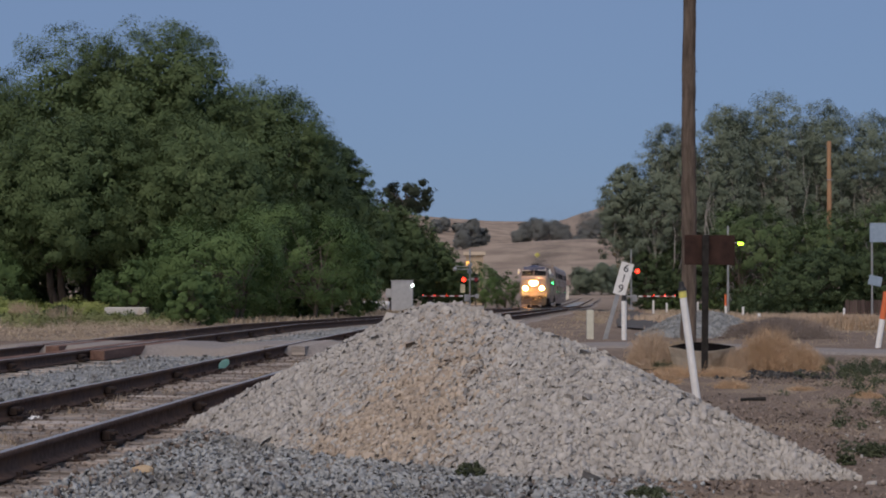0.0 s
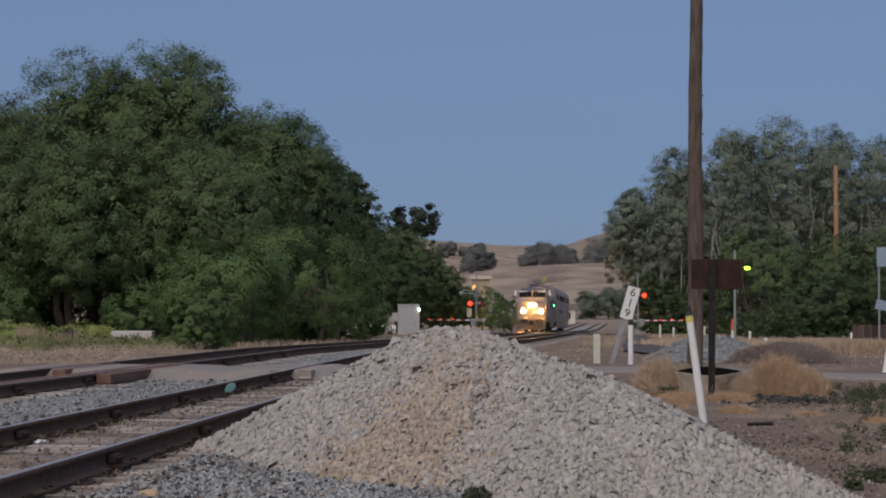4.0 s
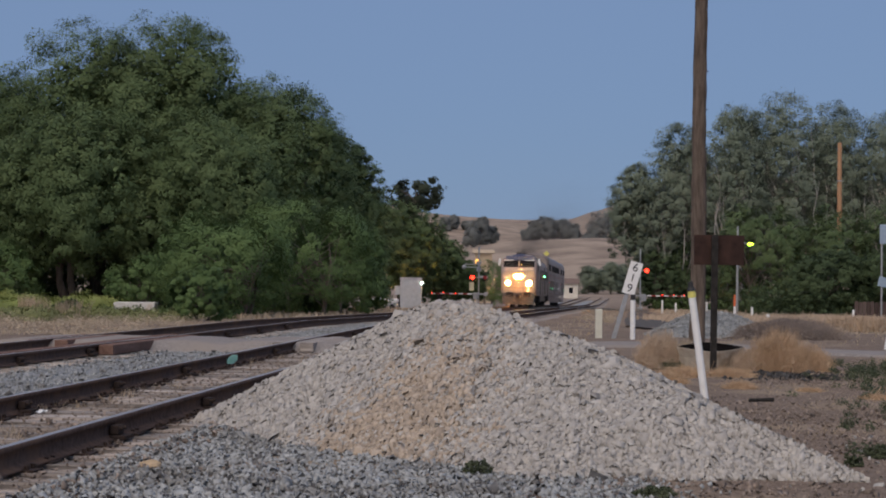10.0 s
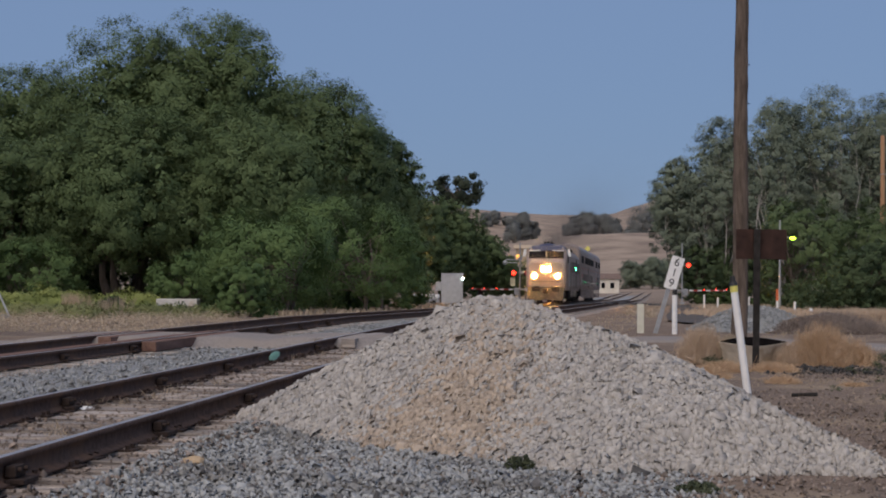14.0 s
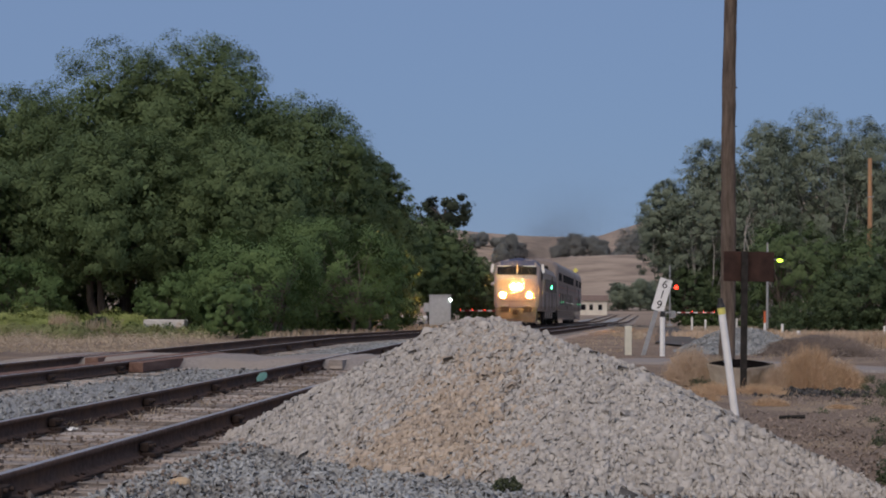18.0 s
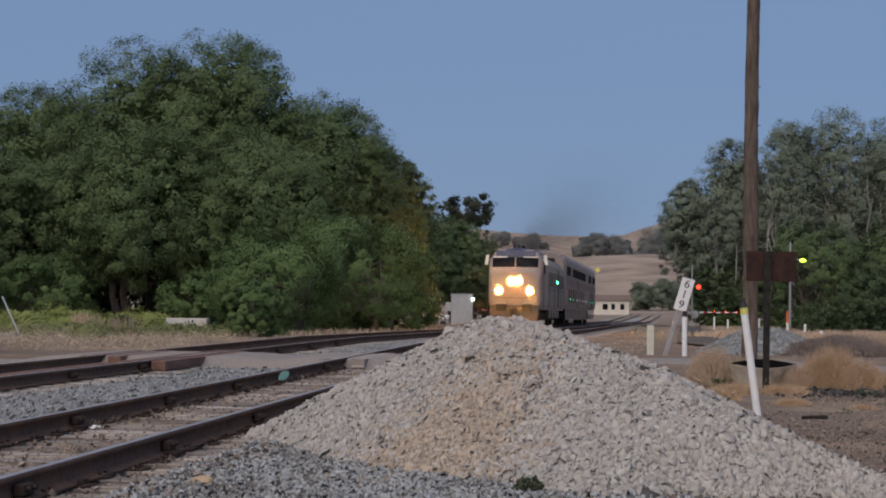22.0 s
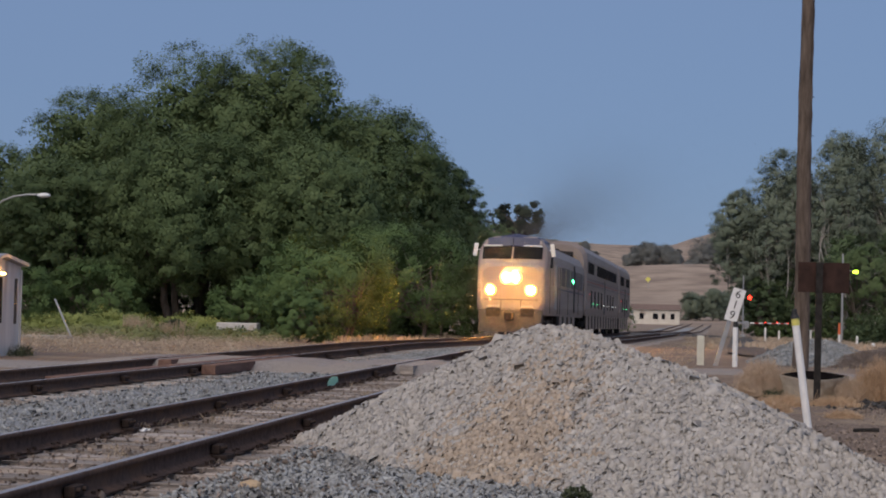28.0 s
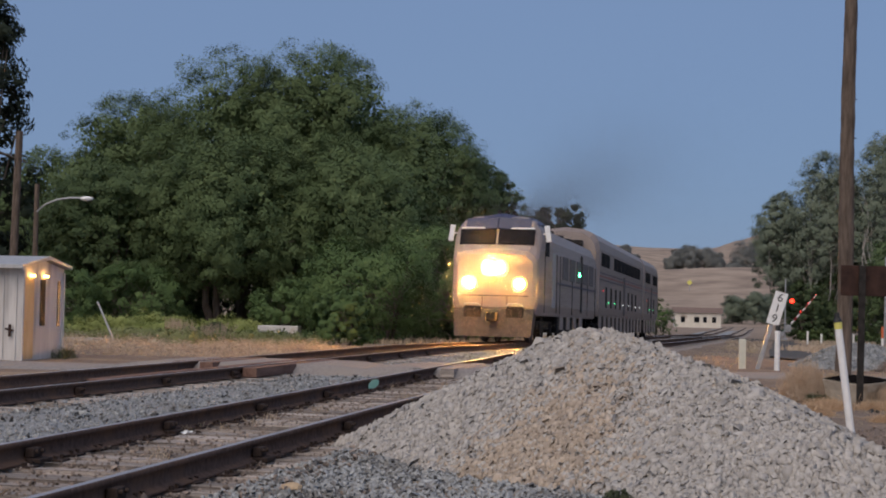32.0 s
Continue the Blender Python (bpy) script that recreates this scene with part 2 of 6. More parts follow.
l.new(blend.outputs["Color"], shader.inputs["Base Color"])
ground = part("ground", mesh_from("ground", verts, quads, smooth=True), M_DIRT)
tagged(ground, "dry brown earth and straw-coloured grass, rising to bare hills", "ground", kind="structure")


# ---- stones, strewn as one heap ----
def stone_shapes(rng, n):
    """n rough stones: each an eight-cornered block with its corners pushed about."""
    corners = np.array([[x, y, z] for z in (-1, 1) for y in (-1, 1) for x in (-1, 1)], float) * 0.58
    shapes = corners[None] + rng.uniform(-0.3, 0.3, (n, 8, 3))
    a = rng.normal(size=(n, 3, 3))
    q, _ = np.linalg.qr(np.eye(3)[None] * 1.6 * np.array([0, 0, 1.0]) + a * np.array([1, 1, 0.45]))
    return np.einsum("nij,nkj->nki", q, shapes * rng.uniform(0.55, 1.25, (n, 1, 3)) * np.array([1.06, 1.06, 0.5]))


CUBE = np.array([[4, 5, 7, 6], [0, 1, 5, 4], [2, 6, 7, 3], [0, 4, 6, 2], [1, 3, 7, 5]])


def strew(name, rng, places, sizes, mat, label, category="gravel", slope=None):
    """Loose stones in one mesh; slope: the fall of the ground along x and y under each, on which it lies flat."""
    n = len(places)
    v = stone_shapes(rng, n) * (sizes / 2)[:, None, None]
    if slope is not None:
        v[:, :, 2] += 0.85 * np.einsum("nki,ni->nk", v[:, :, :2], slope)
    v += places[:, None]
    f = CUBE[None] + (np.arange(n) * 8)[:, None, None]
    ob = part(name, mesh_from(name, v.reshape(-1, 3), f.reshape(-1, 4)), mat)
    return tagged(ob, label, category, kind="stuff")


def pile_height(x, y):
    """The heap of ballast: a cone with a blunt top whose skirt runs out towards the front right."""
    axis = np.where(y < 14.97, 0.04 + 0.523 * (14.97 - y), 0.04)
    across = np.where(x > axis, (x - axis) / 1.47, (x - axis) / 2.35)
    along = np.where(y < 14.97, (y - 14.97) / 5.12, (y - 14.97) / 4.43)
    r = (np.abs(across) ** 1.68 + np.abs(along) ** 1.68) ** (1 / 1.68) + 0.035 * wobble(x, y, 1.9, 12)
    h = 1.274 * np.clip(1 - np.sqrt(r ** 2 + 0.017), 0, 1)
    h = h * (1 - 0.5 * np.exp(-((x + 1.12) / 0.1) ** 2 - ((y - 13.9) / 0.5) ** 2))  # a crease at the foot
    return np.minimum(h, np.clip((y - 11.25 + 0.12 * wobble(x, y, 0.8, 3)) * 0.8, 0, 9))


# ---- tracks ----
def rail_profile():
    """Half the outline of a rail, from head to foot: metres across and down from the top."""
    half = [(0.0, 0.0), (0.028, 0.0), (0.036, -0.008), (0.036, -0.036), (0.010, -0.046), (0.009, -0.125), (0.030, -0.142), (0.07, -0.155), (0.07, -0.17), (0.0, -0.17)]
    return half[1:-1] + [(-x, z) for x, z in half[1:-1]][::-1]


def rail(name, line, offset, y0, y1, parent):
    """One rail along a track's centre line, its head worn bright."""
    ys = np.arange(y0, y1 + 0.1, 1.0 if y1 < 90 else 2.5)
    xs = line(ys)
    slope = np.gradient(xs, ys)
    nx, ny = 1 / np.sqrt(1 + slope ** 2), -slope / np.sqrt(1 + slope ** 2)
    outline = np.array(rail_profile())
    k = len(outline)
    v = np.zeros((len(ys), k, 3))
    v[..., 0] = (xs + nx * offset)[:, None] + nx[:, None] * outline[None, :, 0]
    v[..., 1] = (ys + ny * offset)[:, None] + ny[:, None] * outline[None, :, 0]
    v[..., 2] = rail_z(ys)[:, None] + outline[None, :, 1]
    a = np.arange(len(ys) - 1)[:, None] * k + np.arange(k)[None]
    b = np.arange(len(ys) - 1)[:, None] * k + (np.arange(k) + 1)[None] % k
    f = np.stack([a, b, b + k, a + k], -1).reshape(-1, 4)
    me = mesh_from(name, v.reshape(-1, 3), f)
    me.materials.append(M_RAIL)
    me.materials.append(M_RAILTOP)
    which = np.tile((np.arange(k) == k - 1), len(ys) - 1).astype(np.int32)
    me.polygons.foreach_set("material_index", which)
    return part(name, me, M_RAIL, parent)


def ballast_bed(name, line, y0, y1, half, label, mat, edge=0.0):
    """The low bank of stones that carries a track."""
    ys = np.concatenate([np.arange(y0, min(y1, 60), 0.6), np.arange(60, y1 + 1, 6.0)])
    across = np.array([-half - 0.9, -half, -1.25, -0.9, 0, 0.9, 1.25, half, half + 0.9])
    up = np.array([-0.12, edge, 0.035, 0.032, 0.03, 0.032, 0.035, edge, -0.12])
    X = line(ys)[:, None] + across[None]
    Y = np.repeat(ys[:, None], len(across), 1)
    Zz = base_level(Y) + up[None] + 0.012 * wobble(X, Y, 0.7, 31)
    n = len(across)
    i = np.arange(len(ys) - 1)[:, None] * n + np.arange(n - 1)[None]
    q = np.stack([i, i + 1, i + 1 + n, i + n], -1).reshape(-1, 4)
    ob = part(name, mesh_from(name, np.stack([X, Y, Zz], -1).reshape(-1, 3), q, smooth=True), mat)
    return tagged(ob, label, "ballast", kind="structure")


TIE_MESHES = []
for k in range(5):
    bm = bmesh.new()
    box(bm, (0, 0, -0.09), (2.6, 0.22, 0.18), None, 0.012)
    for v in bm.verts:
        v.co += Vector((random.uniform(-0.02, 0.02), random.uniform(-0.012, 0.012), random.uniform(-0.012, 0.006)))
    me = bpy.data.meshes.new("tie")
    bm.to_mesh(me)
    bm.free()
    me.materials.append(M_TIE)
    TIE_MESHES.append(me)


def track(name, line, y0, y1, label, near):
    t = empty(name, Matrix(), label, "railway track", kind="structure")
    rail("rail", line, -0.755, y0, y1, t)
    rail("rail", line, 0.755, y0, y1, t)
    rng = random.Random(len(name))
    y = y0
    far_v = []
    while y < y1:
        slope = math.atan(float(line(y + 0.5) - line(y - 0.5)))
        m = Matrix.Translation((float(line(y)) + rng.uniform(-0.05, 0.05), y, float(rail_z(y)) - 0.172 - rng.uniform(0, 0.012)))
        m = m @ Matrix.Rotation(-slope + rng.uniform(-0.02, 0.02), 4, "Z")
        if y < near:
            ob = part("tie", rng.choice(TIE_MESHES), M_TIE, t)
            ob.matrix_world = m
        else:
            for c in ((-1.3, -0.11, -0.1), (1.3, -0.11, -0.1), (1.3, 0.11, -0.1), (-1.3, 0.11, -0.1), (-1.3, -0.11, 0), (1.3, -0.11, 0), (1.3, 0.11, 0), (-1.3, 0.11, 0)):
                far_v.append(m @ Vector(c))
        y += 0.52 + rng.uniform(-0.03, 0.03)
    n = len(far_v) // 8
    f = np.array([[4, 5, 6, 7], [0, 1, 5, 4], [1, 2, 6, 5], [2, 3, 7, 6], [3, 0, 4, 7]])
    f = (f[None] + (np.arange(n) * 8)[:, None, None]).reshape(-1, 4)
    rest = part("far_ties", mesh_from("far_ties", np.array([list(v) for v in far_v]), f), M_TIE, t)
    tagged(rest, kind="stuff")
    return t


ballast_bed("ballast_main", main_x, -40, 420, 2.5, "grey stone ballast under the main track", M_GRAVEL, 0.04)
ballast_bed("ballast_siding", side_x, -40, 420, 1.7, "dirty brown and grey ballast under the siding", M_DIRTYBED)
track("main_track", main_x, -20, 420, "main railway track with rusty rails on timber ties", 70)
track("siding_track", side_x, -20, 420, "siding track with rusty rails on weathered timber ties", 70)

# the heap: a solid core under a skin of stones
rng = np.random.default_rng(5)
u, w = np.meshgrid(np.linspace(-3.4, 4.2, 90), np.linspace(10, 20, 100))
core_h = pile_height(u, w)
core = np.stack([u, w, np.where(core_h > 0.02, core_h, -0.06) + base_level(w)], -1).reshape(-1, 3)
i = np.arange(99)[:, None] * 90 + np.arange(89)[None]
core_faces = np.stack([i, i + 1, i + 91, i + 90], -1).reshape(-1, 4)
heap = part("ballast_pile", mesh_from("ballast_pile", core, core_faces, smooth=True), M_LIME)
tagged(heap, "heap of pale crushed limestone ballast beside the siding", "gravel pile", kind="stuff")
px, py = rng.uniform(-2.9, 4.4, 170000), rng.uniform(11.0, 18.5, 170000)
ph = pile_height(px, py)
keep = (ph > 0.004) & ((py < 15.4) | (rng.uniform(size=len(px)) < 0.2))
px, py, ph = px[keep], py[keep], ph[keep]
dusty = (np.hypot((px + 0.45) / 0.7, (py - 12.7) / 1.0) + 0.3 * wobble(px, py, 0.6, 8) + rng.normal(0, 0.28, len(px))) < 0.9
dusty |= (np.hypot((px - 0.02) / 0.5, (py - 13.7) / 1.1) + rng.normal(0, 0.5, len(px))) < 0.28
size_of = rng.gamma(5, 0.008, len(px)) + 0.011
at = np.stack([px, py, ph + rng.uniform(-0.009, 0.008, len(px))], -1)
fall = np.stack([pile_height(px + 0.06, py) - pile_height(px - 0.06, py), pile_height(px, py + 0.06) - pile_height(px, py - 0.06)], -1) / 0.12
fall = np.clip(fall, -0.8, 0.8)
odd = ~dusty & (rng.uniform(size=len(px)) < 0.04) & (size_of < 0.05)
strew("grey_heap_stones", rng, at[odd], size_of[odd], M_STONE, "darker grey stones mixed into the pale heap", slope=fall[odd])
dusty_or_odd = dusty | odd
strew("limestone_stones", rng, at[~dusty_or_odd], size_of[~dusty_or_odd], M_LIME, "pale crushed limestone stones on the heap", slope=fall[~dusty_or_odd])
strew("dusty_stones", rng, at[dusty], size_of[dusty], M_TANLIME, "tan dusty crushed stones low on the heap", slope=fall[dusty])


# ---- trees ----
def limb(v, f, a, b, r0, r1, sides=6):
    """Adds a tapered limb to lists of verts and faces."""
    a, b = np.array(a, float), np.array(b, float)
    d = (b - a) / np.linalg.norm(b - a)
    e = np.cross(d, (0.3, 0.9, 0.2))
    e /= np.linalg.norm(e)
    g = np.cross(d, e)
    start = len(v)
    for p, r in ((a, r0), (b, r1)):
        for k in range(sides):
            t = 2 * np.pi * k / sides
            v.append(p + r * (np.cos(t) * e + np.sin(t) * g))
    for k in range(sides):
        f.append([start + k, start + (k + 1) % sides, start + sides + (k + 1) % sides, start + sides + k])


def leaves(rng, centres, spread_by, count, size, droop=0.0, out=None, rough=0.25):
    """Leaf blades, each a pointed triangle, gathered round the clump centres. Gives corners, faces and the way each blade leans."""
    n = len(centres) * count
    c = np.repeat(centres, count, 0)
    s = np.repeat(np.broadcast_to(spread_by, len(centres)), count)
    off = rng.normal(size=(n, 3))
    off /= np.linalg.norm(off, axis=1, keepdims=True)
    away = off.copy()
    off *= (rng.uniform(0, 1, n) ** 0.45 * s)[:, None]
    off[:, 2] *= 0.8
    p = c + off
    p[:, 2] -= droop * rng.uniform(0, 1, n) ** 2
    lean = away + (0, 0, 0.35)
    if out is not None:  # blades of one bough face the same way
        lean = 0.4 * away + (0, 0, 0.3) + np.repeat(out, count, 0)
    lean /= np.linalg.norm(lean, axis=1, keepdims=True)
    face = lean + rough * rng.normal(size=(n, 3))
    face /= np.linalg.norm(face, axis=1, keepdims=True)
    a = np.cross(face, rng.normal(size=(n, 3)))
    a /= np.linalg.norm(a, axis=1, keepdims=True)
    b = np.cross(face, a)
    ln = (size * rng.uniform(0.6, 1.4, n))[:, None]
    wd = ln * 0.55
    blade = np.stack([p + a * ln * 1.1, p - a * ln * 0.75 + b * wd * 1.2, p - a * ln * 0.75 - b * wd * 1.2], 1)
    return blade.reshape(-1, 3), np.arange(n * 3).reshape(-1, 3), np.repeat(lean, 3, 0)


def leafy(name, q, faces, lean):
    """A mesh of blades whose shading follows the round of their clump."""
    me = mesh_from(name, q, faces, smooth=True)
    me.attributes.new("custom_normal", "FLOAT_VECTOR", "POINT").data.foreach_set("vector", np.asarray(lean, np.float32).ravel())
    return me


def lumpy(d, seed, scale):
    """Soft bumps over a sphere of directions, about -1 to 1."""
    r = np.random.default_rng(seed)
    total = np.zeros(len(d))
    for k in range(7):
        w = r.normal(size=3)
        w *= scale * r.uniform(0.7, 1.4) / np.linalg.norm(w)
        total += np.sin(d @ w + r.uniform(0, 6.28))
    return total / 3.2


def crown_clumps(rng, seed, clumps, low, high, width, depth, shape, lump, bough, hang):
    """Clump centres on the boughs of a crown, with the way outward at each. bough: a bough's reach beside the crown's width; hang: how far it droops."""
    cen = np.array([0, 0, (low + high) / 2])
    half = np.array([width / 2, depth / 2, (high - low) / 2])
    count = int(max(9, 3.2 / bough ** 1.6 * (high - low) / width))
    at = rng.normal(size=(count, 3))
    at /= np.linalg.norm(at, axis=1, keepdims=True)
    reach = 1.0 + lump * 0.4 * lumpy(at, seed, 4.0)
    b = bough * width * rng.uniform(0.7, 1.25, count)
    way = at / half
    way /= np.linalg.norm(way, axis=1, keepdims=True)
    if shape == "dome":  # the foot of the crown stays broad
        flat = np.linalg.norm(at[:, :2], axis=1)
        at[:, :2] *= np.where(at[:, 2] < 0, np.clip(0.94 / np.maximum(flat, 0.2), 1, 1.6), 1)[:, None]
    centres = cen + at * half * reach[:, None] - way * (b * 0.95)[:, None] * (1, 1, hang)
    share = b ** 2 / np.sum(b ** 2)
    own = rng.choice(count, clumps, p=share)
    d = rng.normal(size=(clumps, 3)) + 0.8 * way[own] + (0, 0, 0.35)
    d /= np.linalg.norm(d, axis=1, keepdims=True)
    skin = 1 - 0.22 * rng.uniform(0, 1, clumps) ** 2
    cl = centres[own] + d * (b[own] * skin)[:, None] * (1, 1, hang)
    if shape == "tall":
        cl[:, :2] *= (1.12 - 0.55 * smooth_step(cl[:, 2], low, high))[:, None]
    out = d + 0.5 * way[own]
    return cl, out / np.linalg.norm(out, axis=1, keepdims=True)


def tree(name, x, y, height, width, seed, leaf, bark, label, clumps=260, per=60, size=0.13, bare=0.22, lump=0.3, depth=None, trunks=1,
         clump_size=0.11, group="", shape="round", trunk_r=None, droop=0.0, fill=0, show=0, bough=0.2, hang=1.15):
    """A tree: tapered trunk, limbs to the crown, and a crown of leaf clumps with an uneven outline."""
    rng = np.random.default_rng(seed)
    z = float(land(x, y)) - 0.05
    t = empty(name, Matrix.Translation((x, y, z)), label, "bush" if name == "bush" else "tree", group)
    low, high = height * bare, height
    depth = depth or width
    cen = np.array([0, 0, (low + high) / 2])
    half = np.array([width / 2, depth / 2, (high - low) / 2])
    cl, out = crown_clumps(rng, seed, clumps, low, high, width, depth, shape, lump, bough, hang)
    v, f = [], []
    tr = trunk_r or height * 0.022
    for k in range(trunks):
        ox, oy = (0, 0) if trunks == 1 else rng.uniform(-0.18, 0.18, 2) * width
        top = np.array([ox * 1.6 + rng.uniform(-0.05, 0.05) * width, oy * 1.6, low + (high - low) * 0.45])
        mid = np.array([ox * 1.1, oy * 1.1, low + 0.15])
        limb(v, f, (ox * 0.6, oy * 0.6, 0), mid, tr * 1.25, tr * 0.85, 8)
        limb(v, f, mid, top, tr * 0.85, tr * 0.4, 7)
        limb(v, f, top, top + np.array([rng.uniform(-0.1, 0.1) * width, 0, (high - low) * 0.16]), tr * 0.4, tr * 0.12, 5)
        for c in cl[rng.choice(clumps, min(clumps, 26), replace=False)]:
            s = rng.uniform(0.1, 0.9)
            limb(v, f, mid + (top - mid) * s, c * 0.85 + cen * 0.15, tr * 0.24, tr * 0.05, 5)
    for k in range(show):  # crooked pale limbs that show between the leaves
        at = np.array([rng.uniform(-0.3, 0.3) * width, -0.4 * depth, low + (high - low) * rng.uniform(0.05, 0.3)])
        limb(v, f, (at[0] * 0.5, 0, low * 0.8), at, tr * 0.5, tr * 0.42)
        thick = tr * 0.4
        for j in range(6):
            step = np.array([rng.normal(0, 0.028) * width, 0.015 * depth * j, (high - low) * 0.09])
            if j > 1:
                side_step = step + np.array([rng.choice((-1, 1)) * 0.07 * width, 0, 0])
                limb(v, f, at, at + side_step * 1.3, thick * 0.5, thick * 0.15)
            limb(v, f, at, at + step, thick, thick * 0.8)
            at, thick = at + step, thick * 0.8
    part("trunk", mesh_from("trunk", np.array(v), np.array(f), smooth=True), bark, t)
    q, faces, lean = leaves(rng, cl, clump_size * width * rng.uniform(0.55, 1.25, clumps), per, size, droop, out)
    if fill:  # the inner leaves, larger, that close the crown
        d = rng.normal(size=(clumps, 3))
        d /= np.linalg.norm(d, axis=1, keepdims=True)
        inner = cen + d * half * rng.uniform(0.3, 0.8, clumps)[:, None]
        qi, fi, li = leaves(rng, inner, 0.08 * width, fill, 0.14)
        faces = np.concatenate([faces, fi + len(q)])
        q, lean = np.concatenate([q, qi]), np.concatenate([lean, li])
    q[:, 2] = np.maximum(q[:, 2], 0.05)
    part("crown", leafy("crown", q, faces, lean), leaf, t)
    return t


ELM = "tall spreading elm with dense dull green leaves"
# x, y, height, width, seed
for x, y, h, w, s, c in ((-13.8, 85, 15.1, 10.6, 1, 520), (-9.2, 86, 12.0, 9.2, 2, 430), (-18.0, 86, 14.3, 10.6, 3, 480), (-24.0, 88, 13.0, 10.5, 4, 400),
                         (-29.5, 92, 10.2, 10.0, 5, 300), (-6.5, 91, 9.6, 6.0, 6, 300), (-11.0, 80, 9.8, 9.5, 7, 340), (-17.0, 79, 9.6, 9.5, 8, 340),
                         (-22.8, 80, 8.2, 8.5, 9, 280), (-33.5, 93, 8.0, 9.0, 10, 220), (-6.6, 138, 9.8, 7.6, 11, 260), (-3.4, 142, 8.9, 6.6, 12, 240),
                         (-8.6, 112, 9.4, 9.0, 13, 240), (-0.8, 151, 6.6, 5.6, 14, 200), (1.2, 158, 4.6, 4.4, 15, 150)):
    near = s in (1, 2, 3, 4, 7, 8, 9)
    tree("elm_tree", x, y, h, w, s, M_ELM, M_BARK, ELM, int(c * 2.7), 78 if near else 42, 0.056 if near else 0.08,
         0.14 if s in (7, 8, 9) else 0.1, 0.26, trunks=2, group="elm trees beyond the tracks", shape="dome", clump_size=0.05, fill=18, bough=0.17, hang=1.5)
tree("distant_tree", -4.2, 200, 15.0, 7.4, 21, M_DARK, M_BARK, "flat-topped distant tree on a bare trunk", 60, 60, 0.2, 0.72, 0.4, group="")
BUSH = "dense bright green elm bush in dry grass"
for x, y, h, w, s, c in ((-8.7, 67, 4.5, 5.6, 31, 200), (-6.4, 75, 5.4, 6.0, 32, 200), (-8.4, 57.5, 2.0, 2.0, 33, 70), (-12.8, 72, 2.6, 3.4, 34, 90),
                         (-20.0, 74, 3.3, 4.2, 35, 120), (-23.5, 72, 3.6, 4.4, 36, 130), (-5.3, 84, 5.2, 4.2, 37, 130), (-0.5, 157, 5.0, 5.4, 38, 120), (-9.5, 95, 4.6, 7.0, 40, 150), (-15.5, 94, 5.6, 8.5, 41, 190), (-22.0, 95, 5.6, 9.0, 42, 190), (-29.0, 96, 5.0, 9.0, 43, 150), (4.6, 205, 5.4, 6.5, 44, 110), (8.0, 215, 4.6, 5.0, 45, 90),
                         (-5.6, 104, 5.6, 4.4, 39, 130)):
    tree("bush", x, y, h, w, s, M_BUSH, M_BARK, BUSH, int(c * 2.4), 70 if y < 80 else 30, 0.048 if y < 80 else 0.095, 0.0, 0.3, trunks=2, group="bushes beyond the tracks", shape="dome", clump_size=0.075, bough=0.19)
tree("poplar_tree", -26.5, 72, 17.5, 4.4, 41, M_DARK, M_BARK, "tall dark narrow poplar beside a shed", 220, 60, 0.13, 0.1, 0.3, shape="tall", group="")
for x, y, h, w, s, c in ((17.0, 154, 13.4, 5.0, 51, 190), (20.3, 152, 16.6, 7.0, 52, 220), (25.2, 150, 18.2, 7.4, 53, 230), (30.0, 152, 19.8, 7.8, 54, 260),
                         (34.6, 153, 18.6, 7.8, 55, 240), (39.0, 152, 18.0, 7.8, 56, 220), (44.0, 152, 17.2, 8.0, 57, 200), (27.8, 160, 18.6, 8.0, 58, 180),
                         (36.0, 162, 18.4, 8.5, 59, 180), (22.5, 160, 15.6, 7.0, 60, 160)):
    tree("poplar_tree", x, y, h, w, s, M_POPLAR, M_PALEBARK, "tall grey-green poplar with pale bare trunk showing", int(c * 2.6), 48, 0.085, 0.3 if s == 51 else 0.12, 0.25, trunks=1 if s == 51 else 2,
         group="poplar grove", shape="dome", clump_size=0.085, trunk_r=0.09 if s == 51 else 0.16, fill=10, show=4, bough=0.15, hang=1.3 if s == 51 else 2.2)
tree("poplar_tree", 19.8, 158, 9.0, 4.5, 61, leaf_material("silver leaves", (0.12, 0.13, 0.10), (0.2, 0.21, 0.16)), M_PALEBARK, "small silvery tree with thin pale leaves", 110, 60, 0.12, 0.04, 0.4, group="poplar grove")
for x, y, h, w, s, c in ((21.4, 115, 7.9, 7.0, 71, 230), (26.4, 116, 7.4, 7.0, 72, 220), (31.0, 117, 8.0, 7.0, 73, 220), (20.6, 153, 6.6, 6.4, 74, 250), (18.9, 150.5, 5.2, 4.2, 84, 170), (27.0, 156, 6.0, 7.0, 82, 170), (21.5, 165, 7.0, 8.0, 83, 170),
                         (23.6, 152, 7.2, 7.0, 75, 250), (24.0, 108, 4.4, 6.0, 76, 140), (29.0, 106, 4.6, 6.5, 77, 140), (35.5, 115, 7.6, 7.0, 78, 160),
                         (34.0, 104, 4.5, 6.0, 79, 120)):
    # some low trees take darker leaves: shade put into their colour
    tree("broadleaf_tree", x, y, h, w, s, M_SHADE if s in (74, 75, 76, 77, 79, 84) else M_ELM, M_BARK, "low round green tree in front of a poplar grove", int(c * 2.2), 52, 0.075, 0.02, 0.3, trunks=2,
         group="low trees before the grove", shape="dome", clump_size=0.06)
